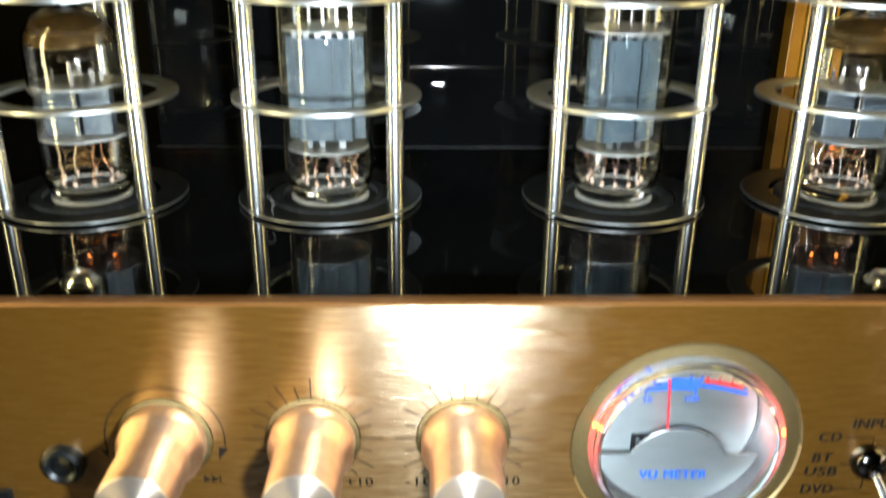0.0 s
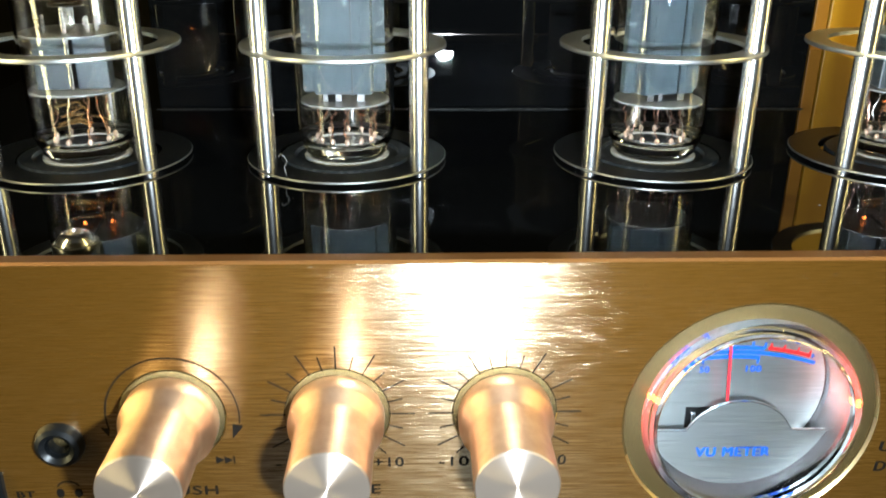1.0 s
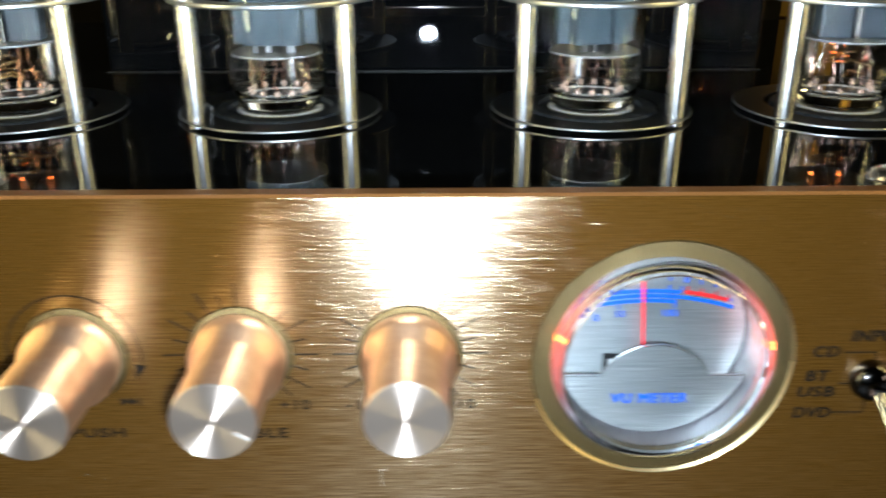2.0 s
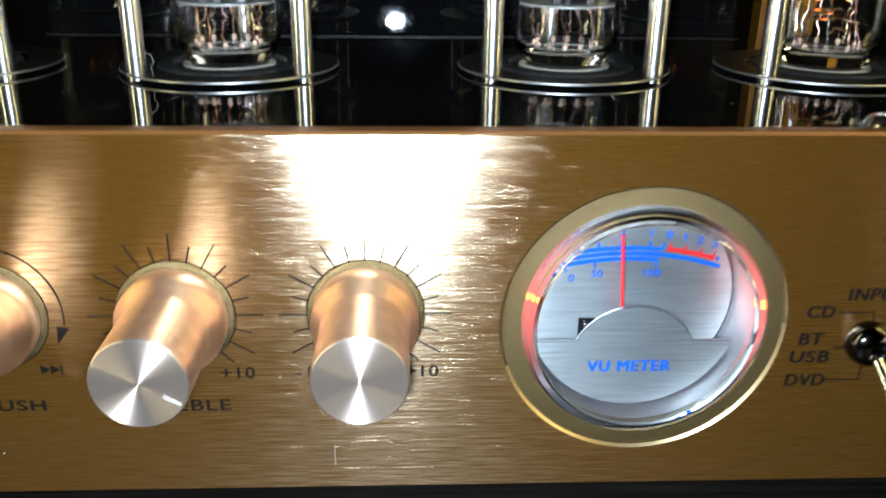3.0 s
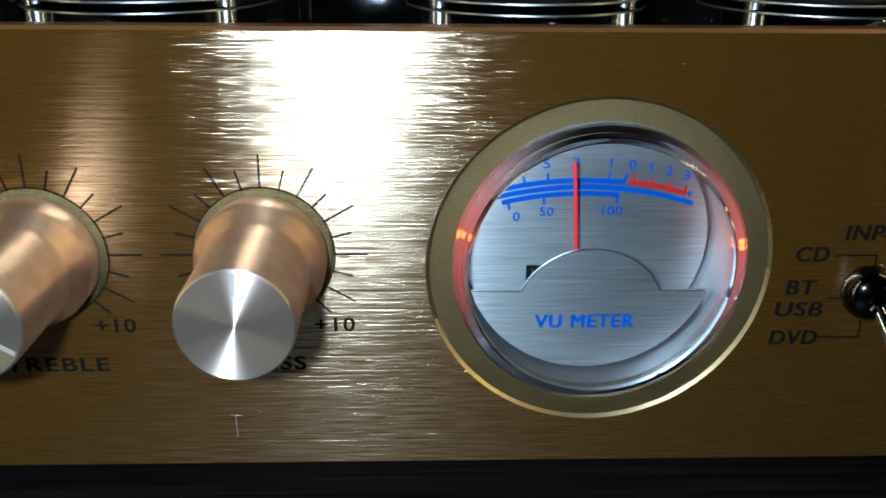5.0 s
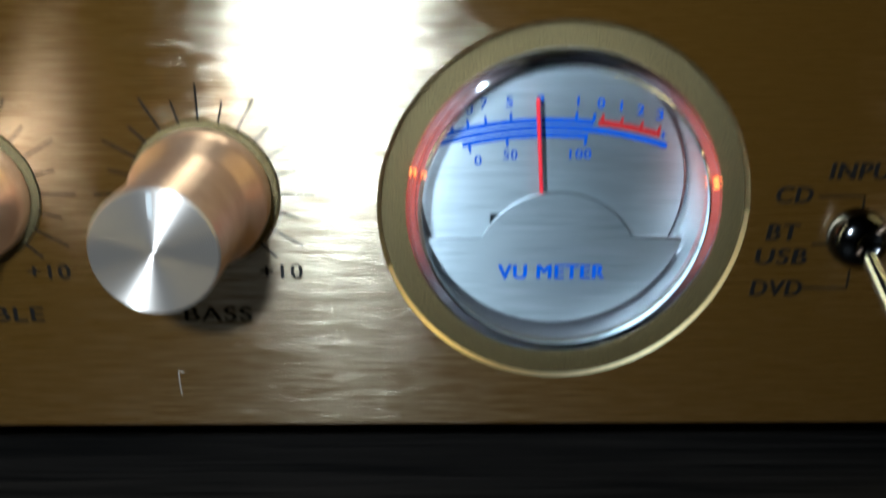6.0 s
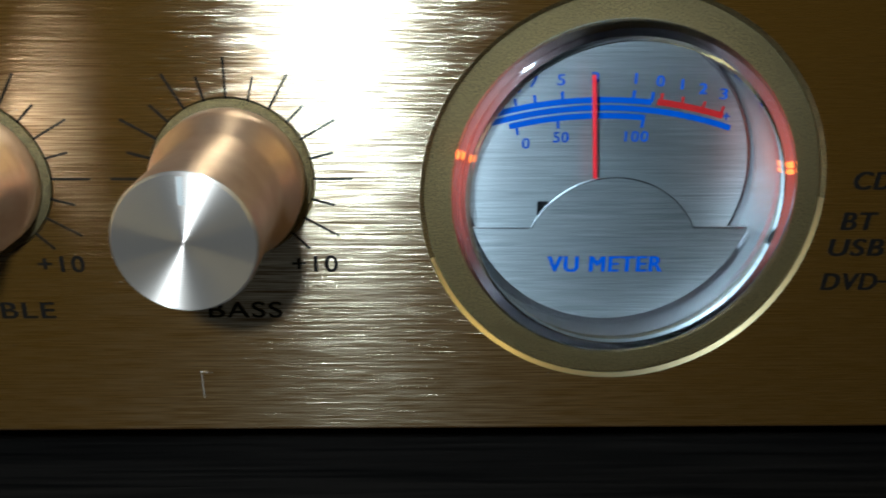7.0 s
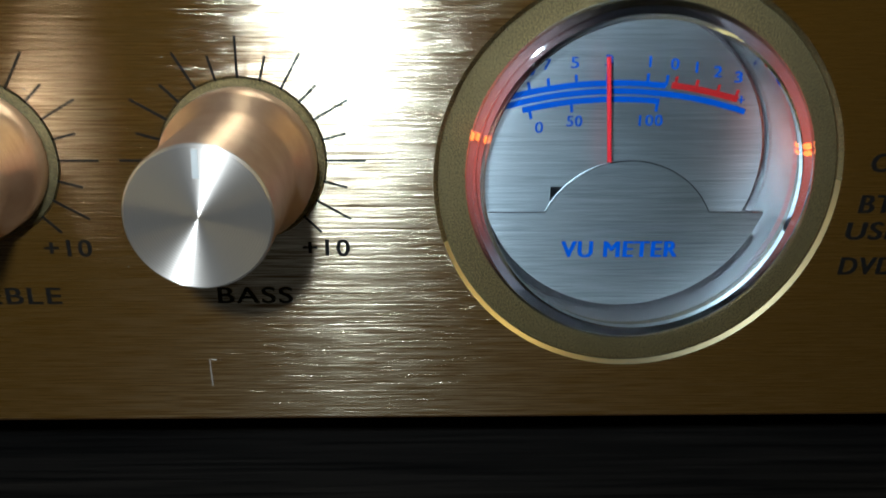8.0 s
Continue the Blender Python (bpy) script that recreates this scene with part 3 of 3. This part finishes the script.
def meter_part(name, bm, material, label="", smooth=False):
    ob = part(name, bm, material, housing, label, smooth)
    ob.matrix_parent_inverse = housing.matrix_basis.inverted()
    return ob


meter_part("dial_plate", slab(bmesh.new(), circle(MX, MZ, 0.0174), DIAL, DIAL + 0.0008), dial_metal, "brushed silver dial")
ax, div = 0.0537, 0.0373
low = circle(MX, MZ, 0.0173, 60, 180 + 18.5, 360 - 18.5)
hump = circle(ax, div - 0.0045, 0.0107, 24, 25, 155)
meter_part("dial_shield", slab(bmesh.new(), low + hump, SHIELD, SHIELD + 0.0006), shield_metal, "brushed silver lower shield")
rim = bmesh.new()
arc(rim, ax, div - 0.0045, 0.0107, 25, 155, 0.00012, SHIELD - 0.00003, SHIELD + 0.0002, 30)
stroke(rim, MX - 0.0163, div, ax - 0.0097, div, 0.00012, SHIELD - 0.00003, SHIELD + 0.0002)
stroke(rim, ax + 0.0097, div, MX + 0.0163, div, 0.00012, SHIELD - 0.00003, SHIELD + 0.0002)
meter_part("shield_edge", rim, chrome, "bright cut edge")
meter_part("pivot_slot", box(bmesh.new(), 0.0453, 0.0614, DIAL - 0.0003, DIAL + 0.0003, 0.0345, 0.0389), black_plastic, "dark slot round the pivot")
meter_part("pivot_bracket", box(bmesh.new(), 0.0460, 0.0468, DIAL - 0.0016, DIAL - 0.0002, 0.0345, 0.0384, 0.0001), chrome, "bright bracket in the slot")
tube(bm := bmesh.new(), [(0.0524, 0.0068, 0.0340), (0.0518, 0.0066, 0.0418), (0.0508, 0.0064, 0.0550)], 0.00027, 8)
meter_part("needle", bm, needle_red, "thin red needle")
AR, AX = 0.0495, 0.0529
AZ = 0.0506 - AR
yp = DIAL - PRINT


def spread(x):
    return 0.0475 + 1.054 * (x - 0.0471)


def scale_arc(x0, x1, dz, w, ink):
    a0, a1 = (math.degrees(math.acos((x - AX) / AR)) for x in (spread(x0), spread(x1)))
    meter_part("scale_line", arc(bmesh.new(), AX, AZ, AR + dz, a0, a1, w, yp, DIAL + 0.0002, 36), ink)


def scale_tick(x, dz0, dz1, ink, w=0.00035):
    a = math.acos((spread(x) - AX) / AR)
    c, s = math.cos(a), math.sin(a)
    meter_part("scale_tick", stroke(bmesh.new(), AX + (AR + dz0) * c, AZ + (AR + dz0) * s, AX + (AR + dz1) * c, AZ + (AR + dz1) * s, w, yp - 0.00003, DIAL + 0.0002), ink)


scale_arc(0.0396, 0.0574, 0.00095, 0.0007, blue_ink)
scale_arc(0.0382, 0.0668, 0.0, 0.0007, blue_ink)
scale_arc(0.0412, 0.0570, -0.00095, 0.0007, blue_ink)
scale_arc(0.0580, 0.0655, 0.0011, 0.00075, red_ink)
for x in (0.0405, 0.0424, 0.0445, 0.0475, 0.0509, 0.0553, 0.0574):
    scale_tick(x, 0.0010, 0.0022, blue_ink)
for x in (0.0584, 0.0607, 0.0631, 0.0652):
    scale_tick(x, 0.0011, 0.0022, red_ink)
for x in (0.0420, 0.0468, 0.0568):
    scale_tick(x, -0.0009, -0.0022, blue_ink)
for s, x, dz in (("10", 0.0418, 0.0036), ("7", 0.0440, 0.0038), ("5", 0.0471, 0.0036), ("3", 0.0509, 0.0036), ("1", 0.0555, 0.0036), ("0", 0.0583, 0.0036), ("1", 0.0608, 0.0036), ("2", 0.0632, 0.0036), ("3", 0.0656, 0.0036), ("+", 0.0662, 0.0012), ("0", 0.0434, -0.0034), ("50", 0.0474, -0.0033), ("100", 0.0561, -0.0033)):
    x = spread(x)
    z = AZ + math.sqrt((AR + dz) ** 2 - (x - AX) ** 2)
    wide = {"1": 0.00022, "+": 0.0008, "10": 0.0018, "50": 0.0018, "100": 0.0028}.get(s, 0.0009)
    ob = letters("scale_number", s, x, z, 0.0009 if s == "+" else 0.0013, wide, yp, blue_ink, housing, 0, 0.025)
    ob.matrix_parent_inverse = housing.matrix_basis.inverted()
ob = letters("meter_title", "VU METER", 0.0531, 0.0327, 0.0020, 0.0138, SHIELD - PRINT, blue_ink, housing, 0, 0.055)
ob.matrix_parent_inverse = housing.matrix_basis.inverted()
for a0, a1 in ((165, 167.5), (8, 9.2), (10.2, 11.8)):
    meter_part("lamp", arc(bmesh.new(), MX, MZ, 0.0184, a0, a1, 0.0005, -0.0004, 0.0012, 10), amber_lamp, "small glowing amber lamp")
# thin rings whose own emission stands for lamp light caught in the plastic
meter_part("painted_rim_glow", arc(bmesh.new(), MX, MZ, 0.0183, -60, 240, 0.0011, 0.0006, 0.0010, 90), rim_glow, "rim with the lamps' amber glow put in as emission")
meter_part("painted_wall_glow", arc(bmesh.new(), MX, MZ, 0.01915, -90, 270, 0.00008, 0.0012, 0.0095, 96), wall_glow, "casing wall with the lamps' red glow put in as emission")
rim = lathe(bmesh.new(), [(0.0177, -0.0104), (0.0189, -0.0104), (0.0189, -0.0007), (0.0192, -0.0005), (0.0192, 0.0010), (0.0190, 0.0019), (0.0185, 0.0026), (0.0176, 0.0029), (0.0172, 0.0029), (0.0172, 0.0021), (0.0176, 0.0018), (0.0177, 0.0008)], 96, True)
lens = part("clear_rim", rim, acrylic, housing, "clear rounded acrylic rim", True)
pane = part("clear_pane", lathe(bmesh.new(), [(0, 0.0031), (0.01718, 0.0029), (0.01718, 0.0021), (0, 0.0023)], 96), thin_pane, housing, "clear acrylic pane", True)
pane.visible_shadow = False
lens.visible_shadow = False


# ---------------------------------------------------------------- tube guards and tubes
TUBES = ((-0.0808, 0.0684), (-0.0211, 0.0684), (0.0508, 0.0684), (0.1085, 0.0684))
RING = ((0.0160, 0.0), (0.0229, 0.0), (0.0230, 0.0002), (0.0230, 0.0007), (0.0229, 0.0009), (0.0160, 0.0009))
GUARD_BACK = 0.0013     # the guards stand a little behind their tubes


def guard(x, y):
    g = root("tube_guard", (x, y + GUARD_BACK, PLATE), "polished steel tube guard of rings and round posts", "tube guard", "guards round the tubes")
    for k, h in enumerate((0.0007, 0.0259, 0.0499)):
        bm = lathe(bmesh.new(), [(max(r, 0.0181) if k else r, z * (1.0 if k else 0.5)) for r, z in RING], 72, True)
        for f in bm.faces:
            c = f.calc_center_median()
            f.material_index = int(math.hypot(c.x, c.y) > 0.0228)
        part("ring", bm, (ring_steel if k else mirror_dark_steel, bright_edge), g, "flat satin steel ring", True, pose(0, 0, h))
    for a in (-36, 216, 90):
        cx, cy = 0.0207 * math.cos(radians(a)), 0.0207 * math.sin(radians(a))
        bm = lathe(bmesh.new(), [(0, 0), (0.0021, 0), (0.0021, 0.0540), (0.0018, 0.0548), (0, 0.0550)], 24)
        part("post", bm, steel, g, "polished steel post", True, pose(cx, cy, 0))
    return g


first = guard(*TUBES[0])
for x, y in TUBES[1:]:
    copy_thing(first, pose(x, y + GUARD_BACK, PLATE))


def socket(x, y):
    part("tube_socket", lathe(bmesh.new(), [(0, 0.0), (0.0152, 0.0), (0.0152, 0.0011), (0.0148, 0.0015), (0.0120, 0.0016), (0.0116, 0.0008), (0, 0.0008)], 48), grey_base, amp, "dark grey tube socket", True, pose(x, y, PLATE + 0.0001))
    part("ceramic_rim", lathe(bmesh.new(), [(0.0084, 0.0006), (0.0096, 0.0006), (0.0098, 0.0011), (0.0095, 0.0015), (0.0087, 0.0015), (0.0084, 0.0011)], 48, True), ceramic, amp, "white ceramic socket rim", True, pose(x, y, PLATE + 0.0001))


for x, y in TUBES:
    socket(x, y)


def leads(thing, z0, z1, r, rng, count=12):
    for k in range(count):
        a = radians(20 + 320 * k / (count - 1) - 90 - 160)
        px, py = 0.0066 * math.cos(a), 0.0066 * math.sin(a)
        bm = lathe(bmesh.new(), [(0, -0.0010), (0.0004, -0.0009), (0.0006, -0.0002), (0.0006, 0.0003), (0.0003, 0.0008), (0, 0.0009)], 10)
        part("glass_bead", bm, bead_glass, thing, "", True, pose(px, py, z0))
        bend = [(px, py, z0 + 0.001)]
        ex, ey = px * rng.uniform(0.5, 1.15), py * rng.uniform(0.5, 1.15)
        for i in range(1, 6):
            f = i / 6
            bend.append((px + (ex - px) * f + rng.uniform(-0.0006, 0.0006), py + (ey - py) * f + rng.uniform(-0.0006, 0.0006), z0 + 0.001 + (z1 - z0 - 0.001) * f))
        bend.append((ex, ey, z1))
        tube(bm2 := bmesh.new(), bend, rng.choice((0.00014, 0.00018, 0.00022)), 6)
        part("lead_wire", bm2, wire if k % 3 else nickel, thing, "bent copper lead", True)


def envelope(thing, outer, wall_mm):
    """A thin glass bulb: the outline outside, and the same drawn in by the wall's thickness inside."""
    inner = [(max(r - wall_mm, 0.0), z - (wall_mm if i > len(outer) - 3 else 0.0) + (0.0026, 0.0025, 0.0021, 0.0014, 0.0006)[min(i, 4)] * (i < 5)) for i, (r, z) in enumerate(outer)]
    bm = bmesh.new()
    lathe(bm, outer, 56)
    lathe(bm, inner, 56)
    ob = part("glass_bulb", bm, glass, thing, "clear glass bulb", True)
    me = ob.data
    half = len(me.polygons) // 2
    flip = bmesh.new()
    flip.from_mesh(me)
    flip.faces.ensure_lookup_table()
    flip.normal_update()
    for i, f in enumerate(flip.faces):
        c = f.calc_center_median()
        out = Vector((c.x, c.y, 0)).dot(f.normal) + (c.z - 0.03) * f.normal.z * 0.3
        if (out < 0) != (i >= half):
            f.normal_flip()
    flip.to_mesh(me)
    flip.free()
    ob.visible_shadow = False
    return ob


def power_tube(x, y, seed, turn):
    rng = random.Random(seed)
    t = root("vacuum_tube", (x, y, PLATE + 0.0019), "tall clear glass power tube with grey plates", "vacuum tube", "tubes on the amplifier")
    t.rotation_euler.z = radians(turn)
    envelope(t, [(0, 0.0002), (0.0084, 0.0), (0.0094, 0.0006), (0.0098, 0.0018), (0.0104, 0.0030), (0.0110, 0.0050), (0.0112, 0.0080), (0.0112, 0.0490), (0.0108, 0.0530), (0.0090, 0.0570), (0.0050, 0.0595), (0.0020, 0.0605), (0, 0.0630)], 0.0007)
    leads(t, 0.0036, 0.0119, 0.0066, rng)
    for z in (0.0121, 0.0405):
        part("mica_spacer", lathe(bmesh.new(), [(0, 0), (0.0100, 0), (0.0100, 0.0004), (0, 0.0004)], 40), mica, t, "pale mica spacer", False, pose(0, 0, z))
    plan = [(-0.0092, -0.0012), (-0.0066, -0.0012), (-0.0062, -0.0046), (0.0062, -0.0046), (0.0066, -0.0012), (0.0092, -0.0012)]
    plan += [(-px, -py) for px, py in plan]
    bm = bmesh.new()
    ends = [[bm.verts.new((px, py, z)) for px, py in plan] for z in (0.0142, 0.0388)]
    for k in range(len(plan)):
        j = (k + 1) % len(plan)
        bm.faces.new((ends[0][k], ends[0][j], ends[1][j], ends[1][k]))
    bm.faces.new(ends[0][::-1])
    bm.faces.new(ends[1])
    bmesh.ops.bevel(bm, geom=list(bm.edges), offset=0.0002, segments=2, affect="EDGES")
    part("anode", bm, anode, t, "grey-blue metal plates", True)
    for px in (-0.0050, 0.0038):
        for pz in (0.0190, 0.0240, 0.0290, 0.0340):
            part("dimple", box(bmesh.new(), px, px + 0.0006, -0.00475, -0.0045, pz, pz + 0.0026, 0.0001), anode, t)
    part("seam", box(bmesh.new(), 0.0019, 0.0022, -0.0048, -0.0044, 0.0140, 0.0388), black_plastic, t)
    for k in range(6):
        part("tab", box(bmesh.new(), -0.0070 + k * 0.0026, -0.0058 + k * 0.0026, -0.0042, -0.0038, 0.0388, 0.0402), dull_nickel, t)
    for px in (-0.0046, -0.0018, 0.0030):
        part("strap", box(bmesh.new(), px, px + rng.uniform(0.0008, 0.0018), -0.0034, -0.0031, 0.0125, 0.0142), dull_nickel, t, "dull metal strap")
    for k in range(5):
        px = -0.0064 + 0.0032 * k
        part("support_rod", box(bmesh.new(), px - 0.0004, px + 0.0004, -0.0022, -0.0018, 0.0409, 0.0470 + rng.uniform(0.0, 0.004), 0.0001), nickel, t, "bright nickel support")
    part("getter_ring", lathe(bmesh.new(), [(0.0030, 0.0470), (0.0036, 0.0467), (0.0040, 0.0470), (0.0036, 0.0475)], 24, True), nickel, t, "", True)
    return t


def signal_tube(x, y, seed, turn, lit):
    rng = random.Random(seed)
    t = root("vacuum_tube", (x, y, PLATE + 0.0019), "short clear glass signal tube with brown getter dome", "vacuum tube", "tubes on the amplifier")
    t.rotation_euler.z = radians(turn)
    envelope(t, [(0, 0.0002), (0.0084, 0.0), (0.0094, 0.0006), (0.0098, 0.0018), (0.0104, 0.0030), (0.0110, 0.0050), (0.0112, 0.0080), (0.0112, 0.0360), (0.0109, 0.0385), (0.0100, 0.0408), (0.0082, 0.0428), (0.0050, 0.0443), (0.0028, 0.0450), (0.0018, 0.0462), (0, 0.0478)], 0.0007)
    part("getter_dome", lathe(bmesh.new(), [(0.0102, 0.0368), (0.0100, 0.0385), (0.0090, 0.0405), (0.0072, 0.0422), (0.0044, 0.0434), (0, 0.0440)], 40), getter, t, "brown mirrored getter film", True)
    leads(t, 0.0036, 0.0138, 0.0066, rng, 9)
    for k in range(6):
        a, z = rng.uniform(0, 6.283), rng.uniform(0.0060, 0.0115)
        c, v = 0.0058 * math.cos(a), 0.0058 * math.sin(a)
        tube(bm := bmesh.new(), [(c, v, z), (c * 0.3 + 0.001, v * 0.3, z + 0.0006), (-v * 0.8, c * 0.8, z + rng.uniform(-0.001, 0.001))], 0.00028, 6)
        part("cross_wire", bm, cross_gold, t, "gold-coloured cross wire", True)
    for z in (0.0148, 0.0270):
        part("mica_spacer", lathe(bmesh.new(), [(0, 0), (0.0104, 0), (0.0104, 0.0004), (0, 0.0004)], 40), mica, t, "pale mica spacer", False, pose(0, 0, z))
    for s in (-1, 1):
        bm = bmesh.new()
        box(bm, s * 0.0042 - 0.0034, s * 0.0042 + 0.0034, -0.0036, 0.0036, 0.0150, 0.0264, 0.0004)
        part("anode", bm, dark_anode, t, "blue-grey metal plates")
    part("shield_strip", box(bmesh.new(), -0.0004, 0.0004, -0.0050, 0.0050, 0.0146, 0.0330, 0.0001), nickel, t)
    for k in range(7):
        a = radians(51 * k + 12)
        part("tab", box(bmesh.new(), -0.0004, 0.0004, -0.0001, 0.0001, 0.0272, 0.0272 + rng.uniform(0.002, 0.004)), nickel, t, "", False, pose(0.0058 * math.cos(a), 0.0040 * math.sin(a), 0))
    part("getter_ring", lathe(bmesh.new(), [(0.0030, 0.0330), (0.0036, 0.0327), (0.0040, 0.0330), (0.0036, 0.0335)], 24, True), nickel, t, "", True)
    if lit:
        for s in (-1, 1):
            ball(bm := bmesh.new(), (s * 0.0032, 0.0005, 0.0138), 0.0005)
            part("heater", bm, heater_glow, t, "glowing orange heater end", True)
    return t


signal_tube(*TUBES[0], 3, 8, True)
power_tube(*TUBES[1], 5, 0, )
power_tube(*TUBES[2], 9, 14)
signal_tube(*TUBES[3], 12, -6, True)


# ---------------------------------------------------------------- dust, lint and scratches
def speck(bm, rng, place, size):
    a = [Vector(place) + Vector((rng.uniform(-1, 1), rng.uniform(-1, 1), rng.uniform(-1, 1))) * size for _ in range(4)]
    v = [bm.verts.new(p) for p in a]
    for i, j, k in ((0, 1, 2), (0, 1, 3), (0, 2, 3), (1, 2, 3)):
        bm.faces.new((v[i], v[j], v[k]))


rng = random.Random(41)
bm = bmesh.new()
for _ in range(70):
    speck(bm, rng, (rng.uniform(X0 + 0.01, X1 - 0.01), -0.00005, rng.uniform(ZB + 0.003, ZT - 0.002)), rng.choice((0.00009, 0.00009, 0.00013, 0.0002)))
for _ in range(12):
    speck(bm, rng, (rng.gauss(0.060, 0.006), -0.00005, rng.gauss(0.0695, 0.0012)), 0.00008)
tagged(mesh_ob("panel_dust", bm, lint), "tiny pale dust specks on the gold panel", "dust", kind="stuff")
bm = bmesh.new()
for _ in range(90):
    speck(bm, rng, (rng.uniform(X0 + 0.006, X1 - 0.006), rng.uniform(0.006, 0.112), PLATE + 0.00004), rng.choice((0.00008, 0.0001, 0.00014)))
for tx0, ty0 in TUBES:
    for _ in range(90):
        a, q = rng.uniform(0, 6.283), rng.uniform(0.0165, 0.0236)
        z = 0.0006 if q < 0.0229 else 0.00005
        speck(bm, rng, (tx0 + q * math.cos(a), ty0 + q * math.sin(a), PLATE + z), rng.choice((0.0001, 0.00013, 0.00018)))
tagged(mesh_ob("plate_dust", bm, lint), "tiny pale dust specks on the black plate", "dust", kind="stuff")

bm = bmesh.new()
tube(bm, [(-0.0330, 0.0520, PLATE + 0.0014), (-0.0334, 0.0519, PLATE + 0.0030), (-0.0327, 0.0520, PLATE + 0.0042), (-0.0331, 0.0520, PLATE + 0.0052), (-0.0341, 0.0521, PLATE + 0.0060), (-0.0345, 0.0522, PLATE + 0.0052)], 0.00005, 5)
tagged(mesh_ob("lint_thread", bm, lint), "curled white lint thread caught on a guard ring", "lint")
bm = bmesh.new()
tube(bm, [(0.0052, -0.00003, 0.0203), (0.0044, -0.00003, 0.0204), (0.0044, -0.00003, 0.0188), (0.0045, -0.00003, 0.0168)], 0.00006, 5)
part("scratch", bm, scratch_white, panel, "thin pale vertical scratch")
